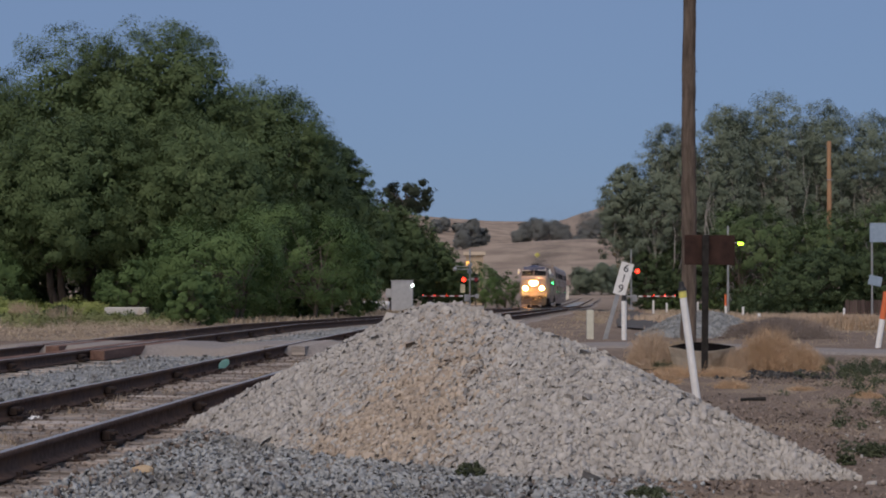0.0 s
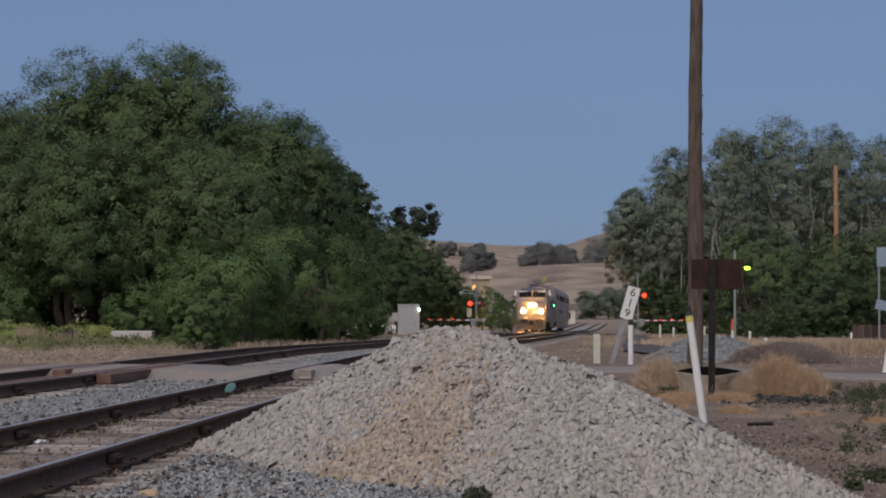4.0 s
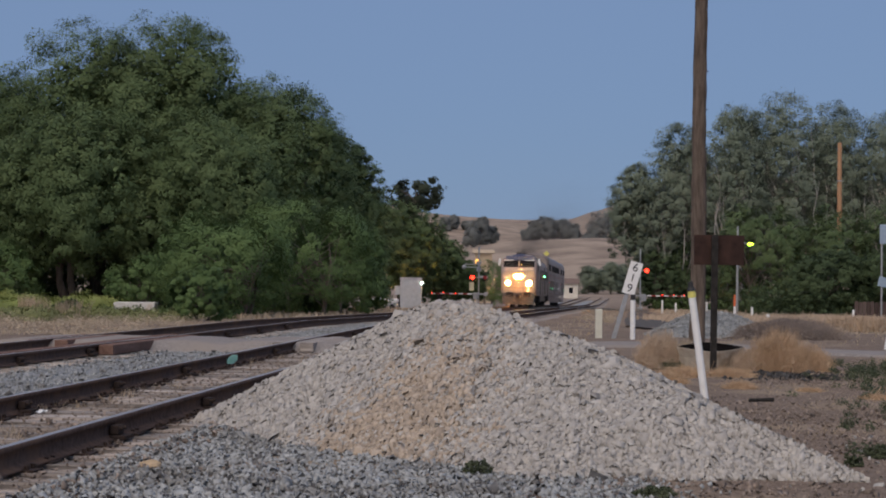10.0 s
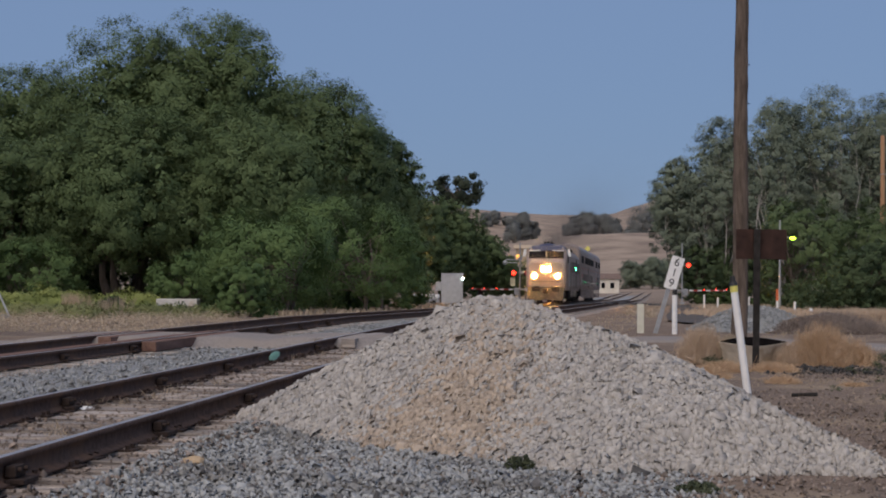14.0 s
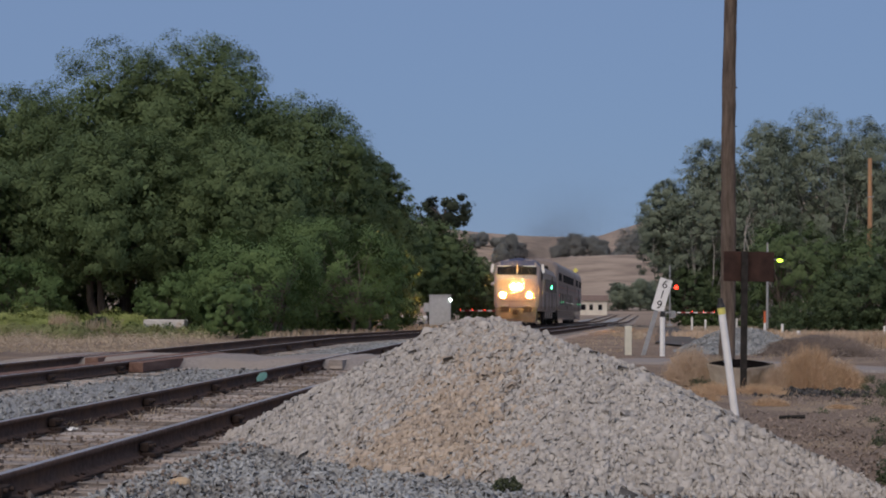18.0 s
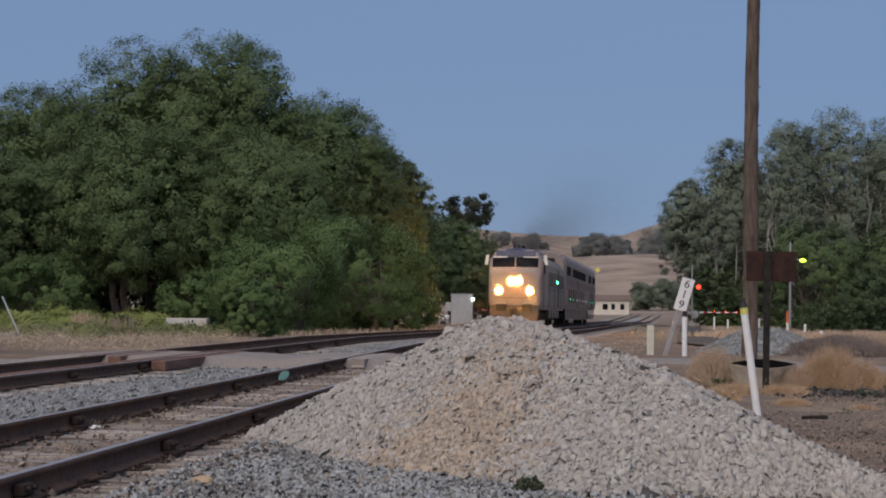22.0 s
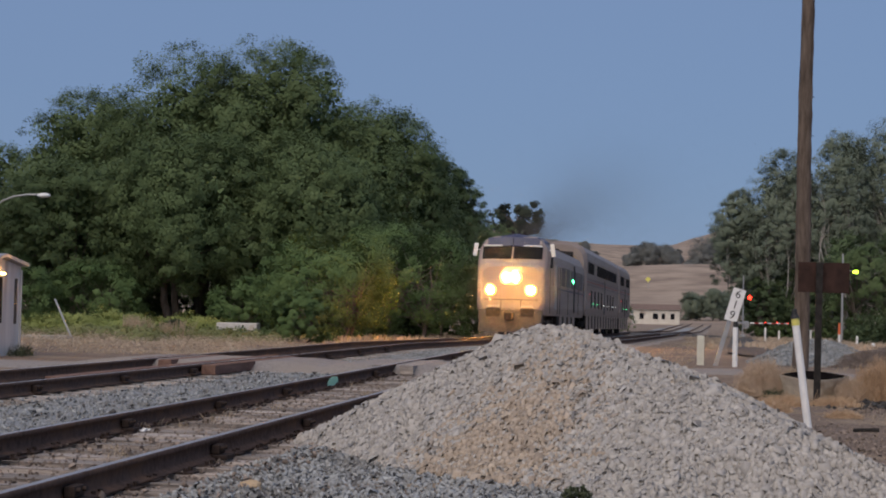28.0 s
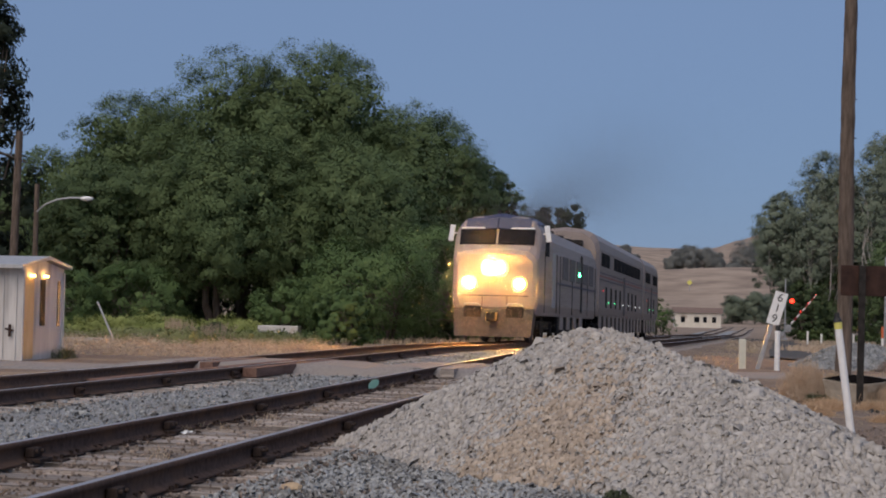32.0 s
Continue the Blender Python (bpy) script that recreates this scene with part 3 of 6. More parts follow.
for x, y, h, w, s in ((39, 795, 10, 10, 81), (46, 795, 12, 13, 82), (53, 797, 11, 13, 83), (58, 795, 8, 8, 84), (77, 850, 18, 16, 85), (71, 846, 7, 9, 86),
                      (14, 720, 12, 8, 88), (18, 725, 8, 6, 89), (9.5, 700, 9, 7, 90), (4, 1500, 12, 12, 91), (-3, 1480, 12, 10, 92), (18, 1500, 9, 14, 93),
                      (33.5, 404, 6.5, 6, 94), (38.5, 402, 7.8, 5.5, 95), (43, 410, 7, 6, 96), (36, 408, 6, 6, 101), (40.8, 408, 6.4, 6, 102), (48, 405, 7, 7, 98), (53, 405, 7.5, 7, 97)):
    # paler leaves past 500 m imitate haze by colour
    tree("hillside_tree", x, y, h, w, s, M_HAZED if y > 500 else M_POPLAR, M_BARK, "haze-pale bushy tree far off on a dry hillside", 260, 60, 0.0003 * y, 0.0, 0.5, trunks=1, group="trees on the hills", shape="dome", clump_size=0.13, bough=0.24, hang=1.0)


# ---- train ----
M_SILVER = material("brushed stainless cladding", (0.255, 0.208, 0.184), (0.37, 0.308, 0.275), 30, 0.5, 0.3, bump=0.08, stretch=(1, 0.02, 1))
M_NAVY = material("dark blue paint", (0.03, 0.035, 0.075), (0.05, 0.055, 0.11), 6, 0.45, bump=0.05)
M_GLASS = material("dark tinted glass", (0.008, 0.008, 0.01), (0.016, 0.017, 0.02), 3, 0.55, 0.0, bump=0.0)
M_GLASS.node_tree.nodes["Principled BSDF"].inputs["IOR"].default_value = 1.08
M_UNDER = material("grimy black steel", (0.018, 0.017, 0.016), (0.05, 0.045, 0.042), 9, 0.85, 0.2)
M_LAMP = glow("headlamp glass", (1.0, 0.44, 0.1), 5000.0)
# emission for rings that imitate the orange halo round the lamps
M_HALO = glow("headlamp halo ring", (1.0, 0.5, 0.12), 3.2)
M_GREEN = glow("green marker lens", (0.05, 1.0, 0.25), 25.0)
M_REDGLOW = glow("red lens", (1.0, 0.035, 0.015), 5.0)


def loft(bm, rings):
    """Skins closed rings of points, capped at both ends."""
    made = [[bm.verts.new(p) for p in ring] for ring in rings]
    for a, b in zip(made, made[1:]):
        for k in range(len(a)):
            bm.faces.new((a[k], a[(k + 1) % len(a)], b[(k + 1) % len(b)], b[k]))
    bm.faces.new(made[0][::-1])
    bm.faces.new(made[-1])
    bmesh.ops.recalc_face_normals(bm, faces=bm.faces)
    return bm


def body_ring(y, half, bottom, top, shoulder=0.55, tuck=0.12, crown=0.25):
    """A carriage cross-section: upright sides, rounded shoulders, a gently crowned roof."""
    right = [(half - tuck, bottom), (half, bottom + 0.35), (half, top - shoulder - crown), (half - 0.08, top - shoulder * 0.6 - crown * 0.6),
             (half - 0.3, top - crown * 0.75), (half * 0.55, top - crown * 0.25), (0.0, top)]
    return [(x, y, z) for x, z in right] + [(-x, y, z) for x, z in right[-2::-1]]


def bogie(parent, y, wheels, radius=0.5):
    bm = bmesh.new()
    for s in (-1, 1):
        box(bm, (s * 1.05, y, 0.62), (0.16, wheels[-1] - wheels[0] + 1.3, 0.3), None, 0.04)
        for wy in wheels:
            box(bm, (s * 1.08, y + wy, 0.52), (0.22, 0.36, 0.34), None, 0.03)
    box(bm, (0, y, 0.62), (2.1, 0.5, 0.25), None, 0.03)
    b = part("bogie", bm, M_UNDER, parent)
    for wy in wheels:
        for s in (-1, 1):
            bm = bmesh.new()
            rod(bm, (s * 0.72, y + wy, radius), (s * 0.85, y + wy, radius), radius, None, 24)
            rod(bm, (s * 0.69, y + wy, radius), (s * 0.72, y + wy, radius), radius + 0.025, None, 24)
            part("wheel", bm, M_UNDER, b)


M_GRILLE = material("dusty side grille", (0.11, 0.098, 0.095), (0.2, 0.18, 0.175), 18, 0.7, 0.3, bump=0.3, stretch=(1, 0.2, 1))


def lamp_hood(x, z):
    """A short open barrel, added round a lamp's glass to narrow its light."""
    bm = bmesh.new()
    loops = [[bm.verts.new((x + math.cos(k * math.pi / 12) * r, y, z + math.sin(k * math.pi / 12) * r)) for k in range(24)] for r, y in ((0.176, -0.1), (0.176, -0.15), (0.166, -0.15), (0.166, -0.1))]
    for a, b in zip(loops, loops[1:]):
        for k in range(24):
            bm.faces.new((a[k], a[(k + 1) % 24], b[(k + 1) % 24], b[k]))
    return bm


def locomotive():
    """A boxy streamlined passenger diesel; its nose looks along -y from the origin."""
    t = empty("locomotive", Matrix(), "silver passenger diesel locomotive with dark blue cab roof and lit headlights", "locomotive")
    w = 1.52
    bm = bmesh.new()
    rings = [body_ring(0.0, 1.28, 1.2, 3.0, 0.3, 0.1, 0.06), body_ring(0.05, 1.4, 1.1, 3.14, 0.3, 0.1, 0.07), body_ring(0.14, w - 0.06, 1.0, 3.24, 0.3, 0.1, 0.07), body_ring(0.66, w - 0.02, 0.95, 4.2, 0.5, 0.1, 0.14),
             body_ring(0.95, w, 0.95, 4.36, 0.6, 0.1, 0.26), body_ring(1.8, w, 0.95, 4.42, 0.65, 0.1, 0.32), body_ring(3.0, w, 0.95, 4.4, 0.7, 0.1, 0.34), body_ring(3.3, w, 0.95, 4.24, 0.75, 0.1, 0.34),
             body_ring(18.2, w, 0.95, 4.22, 0.75, 0.1, 0.34), body_ring(18.5, w - 0.08, 1.0, 4.1, 0.75, 0.1, 0.3)]
    loft(bm, rings)
    part("body", bm, M_SILVER, t, "brushed silver body with a sloped nose")
    bm = bmesh.new()
    loft(bm, [[(x, y, z + 0.012) for x, z in ((-1.36, z0 - 0.2), (-1.1, z0), (0, z0 + 0.18), (1.1, z0), (1.36, z0 - 0.2), (1.0, z0 - 0.25), (-1.0, z0 - 0.25))] for y, z0 in ((0.68, 4.06), (0.95, 4.22), (1.8, 4.27), (3.0, 4.25))])
    part("cab_roof", bm, M_NAVY, t, "dark blue cab roof")
    bm = bmesh.new()
    tilt = Matrix.Rotation(radians(61.5), 4, "X")
    for s in (-1, 1):
        box(bm, (s * 0.66, 0.32, 3.575), (1.24, 0.58, 0.09), tilt @ Matrix.Rotation(radians(s * 3), 4, "Y"), 0.02)
    part("windscreen", bm, M_GLASS, t, "dark two-piece windscreen")
    bm = bmesh.new()
    for s in (-1, 1):
        box(bm, (s * 0.56, 0.565, 4.03), (1.12, 0.46, 0.08), tilt @ Matrix.Rotation(radians(s * 6), 4, "Y"), 0.03)
    part("brow", bm, M_NAVY, t, "dark blue band above the windscreen")
    bm = bmesh.new()
    box(bm, (0, 0.455, 3.87), (2.5, 0.05, 0.06), tilt)
    part("trim", bm, M_WHITE, t, "thin white trim line")
    for s in (-1, 1):
        bm = bmesh.new()
        box(bm, (s * (w + 0.005), 1.75, 3.3), (0.03, 0.9, 0.62), None, 0.01)
        part("cab_window", bm, M_GLASS, t)
        bm = bmesh.new()
        box(bm, (s * (w + 0.14), 0.8, 3.72), (0.18, 0.07, 0.56), Matrix.Rotation(radians(s * -8), 4, "Y"), 0.02)
        box(bm, (s * (w + 0.03), 0.84, 3.72), (0.12, 0.03, 0.05))
        part("mirror", bm, M_WHITE, t, "white rear-view mirror")
        bm = bmesh.new()
        box(bm, (s * (w + 0.006), 3.6, 2.2), (0.03, 0.75, 1.95), None, 0.01)
        part("cab_door", bm, M_GALV, t)
        for k in range(5):
            bm = bmesh.new()
            box(bm, (s * (w + 0.006), 6.9 + k * 2.25, 2.75), (0.03, 1.7, 0.85), None, 0.01)
            part("grille", bm, M_GRILLE, t)
        for yy in (1.2, 4.4, 5.4, 9.2, 14.6, 17.6):
            bm = bmesh.new()
            box(bm, (s * (w + 0.008), yy, 2.1), (0.02, 0.06, 2.1))
            part("seam", bm, M_UNDER, t)
        bm = bmesh.new()
        box(bm, (s * (w + 0.01), 12.3, 2.3), (0.024, 0.5, 2.3), None, 0.01)
        part("side_door", bm, M_UNDER, t, "dark recessed side door")
        for k in range(4):
            bm = bmesh.new()
            box(bm, (s * (w - 0.03), 6.2 + k * 2.1, 0.72), (0.04, 0.95, 0.5), None, 0.02)
            part("skirt_panel", bm, M_SILVER, t)
        bm = bmesh.new()
        box(bm, (s * (w + 0.012), 11.2, 2.15), (0.024, 13.5, 0.06))
        part("stripe", bm, M_NAVY, t, "thin dark blue side stripe")
        # lamps low on the nose
        bm = bmesh.new()
        rod(bm, (s * 0.86, 0.02, 1.98), (s * 0.86, -0.10, 1.98), 0.19, 0.20, 20)
        hs = part("ditch_lamp", bm, M_GALV, t)
        bm = bmesh.new()
        rod(bm, (s * 0.86, -0.10, 1.98), (s * 0.86, -0.125, 1.98), 0.162, 0.14, 20)
        part("lens", bm, M_LAMP, hs)
        # glowing ring added for the orange edge of the lamp's glare
        bm = bmesh.new()
        rod(bm, (s * 0.86, -0.06, 1.98), (s * 0.86, -0.112, 1.98), 0.21, 0.25, 24)
        part("reflector", bm, M_HALO, hs, "glowing amber halo ring")
        part("hood", lamp_hood(s * 0.86, 1.98), M_GALV, hs)
        bm = bmesh.new()
        rod(bm, (s * 0.17, 0.03, 2.52), (s * 0.17, -0.08, 2.52), 0.2, 0.21, 20)
        hs = part("headlamp", bm, M_GALV, t)
        bm = bmesh.new()
        rod(bm, (s * 0.17, -0.08, 2.52), (s * 0.17, -0.11, 2.52), 0.164, 0.15, 20)
        part("lens", bm, M_LAMP, hs)
        # the same added halo ring round the upper lamp
        bm = bmesh.new()
        rod(bm, (s * 0.17, -0.05, 2.52), (s * 0.17, -0.094, 2.52), 0.24, 0.29, 24)
        part("reflector", bm, M_HALO, hs, "glowing amber halo ring")
        part("hood", lamp_hood(s * 0.17, 2.52), M_GALV, hs)
        bm = bmesh.new()
        box(bm, (s * 0.72, -0.13, 1.02), (0.6, 0.1, 0.42), None, 0.03)
        part("step_well", bm, M_UNDER, t)
        bm = bmesh.new()
        pts = [(s * 0.45, -0.24, 1.22), (s * 0.5, -0.28, 1.3), (s * 0.95, -0.28, 1.3), (s * 1.0, -0.24, 1.22)]
        for a, b in zip(pts, pts[1:]):
            rod(bm, a, b, 0.02, None, 8)
        part("grab_rail", bm, M_GALV, t)
    bm = bmesh.new()
    loft(bm, [[(-1.3, y0, 0.2), (1.3, y0, 0.2), (1.36, y1, 1.15), (-1.36, y1, 1.15)] for y0, y1 in ((-0.35, -0.1), (0.1, 0.6))])
    part("snow_plough", bm, material("dusty grey plough", (0.05, 0.045, 0.043), (0.1, 0.092, 0.088), 7, 0.8), t, "grey steel pilot plough")
    bm = bmesh.new()
    box(bm, (0, -0.004, 1.58), (2.3, 0.02, 0.025))
    for s in (-1, 1):
        box(bm, (s * 0.42, -0.004, 1.4), (0.02, 0.02, 0.36))
    part("nose_seam", bm, M_UNDER, t)
    for s in (-1, 1):
        bm = bmesh.new()
        rod(bm, (s * 0.2, 0.07, 3.26), (s * 0.75, 0.24, 3.62), 0.012, None, 6)
        part("wiper", bm, M_BLACK, t)
    bm = bmesh.new()
    box(bm, (0, -0.5, 0.88), (0.32, 0.7, 0.3), None, 0.05)
    part("coupler", bm, M_UNDER, t)
    bm = bmesh.new()
    box(bm, (0, 9.4, 0.72), (2.5, 5.0, 0.75), None, 0.12)
    part("fuel_tank", bm, M_UNDER, t)
    for y in (8.0, 10.2, 13.4, 15.8):
        bm = bmesh.new()
        rod(bm, (0, y, 4.16), (0, y, 4.34), 0.62, None, 20)
        part("roof_fan", bm, M_UNDER, t)
    bm = bmesh.new()
    for k in range(3):
        rod(bm, (-0.25 + k * 0.25, 2.7, 4.52), (-0.25 + k * 0.25, 2.2 + 0.1 * k, 4.54), 0.035, 0.08, 10)
    box(bm, (0, 2.7, 4.46), (0.7, 0.12, 0.1))
    part("horn", bm, M_UNDER, t)
    bm = bmesh.new()
    rod(bm, (w, 11.3, 2.66), (w + 0.07, 11.3, 2.66), 0.1, 0.08, 12)
    part("marker_lamp", bm, M_GREEN, t, "lit green marker lamp")
    bogie(t, 4.2, (-1.4, 1.4))
    bogie(t, 14.4, (-1.4, 1.4))
    return t


def coach(length, label):
    """A two-level stainless passenger coach with its windows in two rows."""
    t = empty("passenger_coach", Matrix(), label, "coach", "coaches of the train")
    w, end = 1.55, length
    bm = bmesh.new()
    loft(bm, [body_ring(0.0, w - 0.16, 1.2, 4.86, 0.6, 0.1, 0.36), body_ring(0.25, w, 1.1, 5.04, 0.6, 0.1, 0.36), body_ring(end - 0.25, w, 1.1, 5.04, 0.6, 0.1, 0.36), body_ring(end, w - 0.16, 1.2, 4.86, 0.6, 0.1, 0.36)])
    part("body", bm, M_SILVER, t, "fluted stainless steel body")
    for k in range(4):  # roof ribs
        bm = bmesh.new()
        box(bm, (0, end * (k + 0.7) / 4.4, 5.03), (0.9, 0.5, 0.08), None, 0.02)
        part("roof_vent", bm, M_GALV, t)
    for s in (-1, 1):
        for k in range(int((end - 1.6) / 2.02)):
            if k == 2:
                continue
            bm = bmesh.new()
            box(bm, (s * (w + 0.004), 1.9 + k * 2.02, 3.66), (0.03, 1.74, 0.6), None, 0.01)
            part("upper_window", bm, M_GLASS, t)
        for k in range(int((end - 4.6) / 2.4)):
            bm = bmesh.new()
            box(bm, (s * (w + 0.004), 3.4 + k * 2.4, 1.98), (0.03, 0.62, 0.95), None, 0.01)
            part("lower_window", bm, M_GLASS, t)
        bm = bmesh.new()
        box(bm, (s * (w + 0.006), end / 2, 2.2), (0.034, 0.8, 1.95), None, 0.01)
        part("door", bm, M_GRILLE, t)
        for k, zz in enumerate((2.75, 2.9, 3.05)):
            bm = bmesh.new()
            box(bm, (s * (w + 0.008), end / 2, zz), (0.02, end - 0.7, 0.032))
            part("stripe", bm, (M_NAVY, M_REDPAINT, M_NAVY)[k], t, ("dark blue stripe", "thin red stripe", "dark blue stripe")[k])
        for k in range(int(end / 2.12)):
            bm = bmesh.new()
            box(bm, (s * (w - 0.03), 1.1 + k * 2.12, 0.76), (0.03, 1.12, 0.84))
            part("skirt_panel", bm, M_SILVER, t)
        # glowing strips stand in for lights reflected along the lower windows
        for y, z, m, lab in ((2.0, 2.25, M_REDGLIM, "dim red glint"), (4.5, 1.75, M_GREENGLIM, "small green glint"), (7.6, 1.75, M_GREENGLIM, "small green glint"), (12.2, 1.75, M_WHITEGLIM, "small white glint"),
                             (15.4, 1.75, M_WHITEGLIM, "small white glint"), (20.0, 1.75, M_WHITEGLIM, "small white glint"), (23.0, 1.75, M_WHITEGLIM, "small white glint")):
            if y > end - 1:
                continue
            bm = bmesh.new()
            box(bm, (s * (w + 0.02), y, z), (0.03, 0.5, 0.05), None, 0.008)
            part("window_glint", bm, m, t, lab)
    bm = bmesh.new()
    box(bm, (0, end / 2, 0.8), (2.2, end - 8.6, 0.6), None, 0.05)
    part("underframe", bm, M_UNDER, t)
    for y in (-0.18, end + 0.18):
        bm = bmesh.new()
        box(bm, (0, y, 3.0), (1.6, 0.4, 2.9), None, 0.05)
        part("gangway", bm, M_UNDER, t)
    bogie(t, 2.6, (-1.3, 1.3), 0.46)
    bogie(t, end - 2.6, (-1.3, 1.3), 0.46)
    return t


# emissive colours for the coaches' imitated reflections
M_GREENGLIM = glow("green glint strip", (0.1, 0.9, 0.35), 1.2)
M_WHITEGLIM = glow("white glint strip", (0.9, 0.9, 0.85), 0.6)
M_REDGLIM = glow("red glint strip", (0.9, 0.1, 0.12), 0.5)
M_REDPAINT = material("red paint", (0.3, 0.03, 0.03), (0.4, 0.05, 0.05), 6, 0.5, bump=0.05)
LOCO = locomotive()
COACH_A = coach(25.7, "silver two-level passenger coach with dark tinted windows")
COACH_B = coach(12.2, "short silver two-level coach at the end of the train")


def fleck_mesh(name, p, size, rng):
    """Tiny three-cornered flecks about the points p."""
    n = len(p)
    a, b = rng.normal(size=(2, n, 3)) * size
    return mesh_from(name, np.stack([p + a, p + b, p - a - b], 1).reshape(-1, 3), np.arange(n * 3).reshape(-1, 3))


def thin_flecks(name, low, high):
    """Flecks that light passes as well as strikes."""
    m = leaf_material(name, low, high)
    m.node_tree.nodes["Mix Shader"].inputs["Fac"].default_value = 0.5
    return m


def exhaust():
    """A dark exhaust haze over the locomotive, in faint rigid puffs."""
    t = empty("exhaust_smoke", Matrix(), "thin dark exhaust haze drifting above the locomotive", "smoke")
    rng = np.random.default_rng(6)
    soot = material("soot flecks", (0.085, 0.08, 0.082), (0.12, 0.114, 0.115), 5, 1.0, bump=0)
    for k in range(7):
        u = k / 6
        p = rng.normal(size=(52000, 3)) * (0.5 + 1.7 * u, 1.3 + 2.6 * u, 0.3 + 1.5 * u)
        ob = part("puff", fleck_mesh("puff", p, 0.0034, rng), soot, t)
        ob.location = (0.1 + 3.0 * u, 8 + 14 * u, 4.8 + 3.6 * u)
        tagged(ob, kind="stuff")
    return t


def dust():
    """Flecks added before the nose; lit by the headlights, they imitate their lens glow."""
    t = empty("lamp_glow_flecks", Matrix(), "amber-lit flecks added for the glow round the headlights", "dust")
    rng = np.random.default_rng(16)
    grey = thin_flecks("lamp glow flecks", (0.46, 0.39, 0.32), (0.56, 0.48, 0.4))
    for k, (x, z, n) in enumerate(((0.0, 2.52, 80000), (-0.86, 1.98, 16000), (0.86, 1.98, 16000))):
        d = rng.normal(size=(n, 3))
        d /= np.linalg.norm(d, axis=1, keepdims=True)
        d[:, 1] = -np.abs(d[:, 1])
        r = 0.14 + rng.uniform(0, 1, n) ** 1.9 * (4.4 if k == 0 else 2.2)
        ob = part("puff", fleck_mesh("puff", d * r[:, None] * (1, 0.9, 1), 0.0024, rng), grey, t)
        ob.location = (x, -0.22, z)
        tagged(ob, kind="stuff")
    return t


# added flecks that imitate the lens glow round the lamps
LAMP_GLOW = dust()
SMOKE = exhaust()


def on_main(y):
    """A pose on the main track, its -y end towards the camera."""
    return Matrix.Translation((float(main_x(y)), y, float(rail_z(y)))) @ Matrix.Rotation(-math.atan(0.108), 4, "Z")


def vehicle_pose(y, length):
    """A vehicle whose front stands at y, resting on the track at both ends."""
    f, b = Vector(on_main(y).translation), Vector(on_main(y + length).translation)
    d = (b - f).normalized()
    return Matrix.Translation(f) @ Matrix.Rotation(-math.atan2(d.x, d.y), 4, "Z") @ Matrix.Rotation(math.asin(d.z), 4, "X")


# ---- pole, posts and signs ----
def leaning(x, y, dx=0.0, dy=0.0):
    """A pose at the ground at (x, y), leaning by dx degrees to +x and dy degrees towards +y."""
    return pose(x, y, float(land(x, y)) - 0.03, -dy, dx, 0)


t = empty("utility_pole", leaning(5.4, 36.8, 0.35), "old brown creosoted timber utility pole", "utility pole")
bm = bmesh.new()
rings, wood = [], random.Random(8)
for k in range(46):
    z = -0.2 + k * 0.25
    r = 0.172 - 0.0042 * z + wood.uniform(-0.006, 0.006)
    cx, cy = wood.uniform(-0.006, 0.006) + 0.012 * math.sin(z * 0.9), wood.uniform(-0.006, 0.006)
    rings.append([bm.verts.new((cx + math.cos(a * math.pi / 12) * r * (1 + 0.025 * math.sin(a * 2.3 + 4)), cy + math.sin(a * math.pi / 12) * r, z)) for a in range(24)])
for lower, upper in zip(rings, rings[1:]):
    for a in range(24):
        bm.faces.new((lower[a], lower[(a + 1) % 24], upper[(a + 1) % 24], upper[a]))
bm.faces.new(rings[-1])
for k in range(34):  # long drying cracks
    a, z = wood.uniform(3.3, 6.1), wood.uniform(0.3, 10.2)
    box(bm, (math.cos(a) * (0.168 - 0.0042 * z), math.sin(a) * (0.168 - 0.0042 * z), z), (0.012, 0.012, wood.uniform(0.2, 0.7)))
part("pole", bm, M_POLE, t, smooth=True)
for k in range(9):
    bm = bmesh.new()
    box(bm, (0.135 * (-1) ** k, -0.03, 2.6 + k * 0.42), (0.07, 0.02, 0.02))
    part("step", bm, M_UNDER, t)

t = empty("marker_post", leaning(2.89, 19.0, -7.6), "white round marker post with yellow band and black cap, leaning", "marker post")
bm = bmesh.new()
rod(bm, (0, 0, 0), (0, 0, 1.19), 0.043, 0.041, 18)
part("tube", bm, M_WHITE, t, smooth=True)
bm = bmesh.new()
rod(bm, (0, 0, 1.19), (0, 0, 1.265), 0.044, None, 18)
part("band", bm, M_YELLOW, t, "yellow reflective band")
bm = bmesh.new()
rod(bm, (0, 0, 1.265), (0, 0, 1.31), 0.05, 0.036, 16)
rod(bm, (0, 0, 1.31), (0, 0, 1.37), 0.03, 0.026, 12)
part("cap", bm, M_BLACK, t)

t = empty("rusty_sign", leaning(3.9, 25.0, 0.4), "blank rust-brown steel sign board on a dark post", "sign")
bm = bmesh.new()
box(bm, (0, -0.075, 1.03), (0.095, 0.05, 2.06), None, 0.006)
part("post", bm, M_UNDER, t)
bm = bmesh.new()
box(bm, (0.07, -0.03, 1.84), (0.74, 0.02, 0.44), None, 0.004)
part("board", bm, M_RUST, t)


def number_text(text, size, m, mat, parent, name="digit"):
    cu = bpy.data.curves.new(name, "FONT")
    cu.body, cu.size, cu.align_x, cu.align_y, cu.extrude = text, size, "CENTER", "CENTER", 0.001
    ob = new(name, cu)
    dg = bpy.context.evaluated_depsgraph_get()
    me = bpy.data.meshes.new_from_object(ob.evaluated_get(dg))
    bpy.data.objects.remove(ob)
    me.materials.clear()
    me.transform(m)
    return part(name, me, mat, parent)


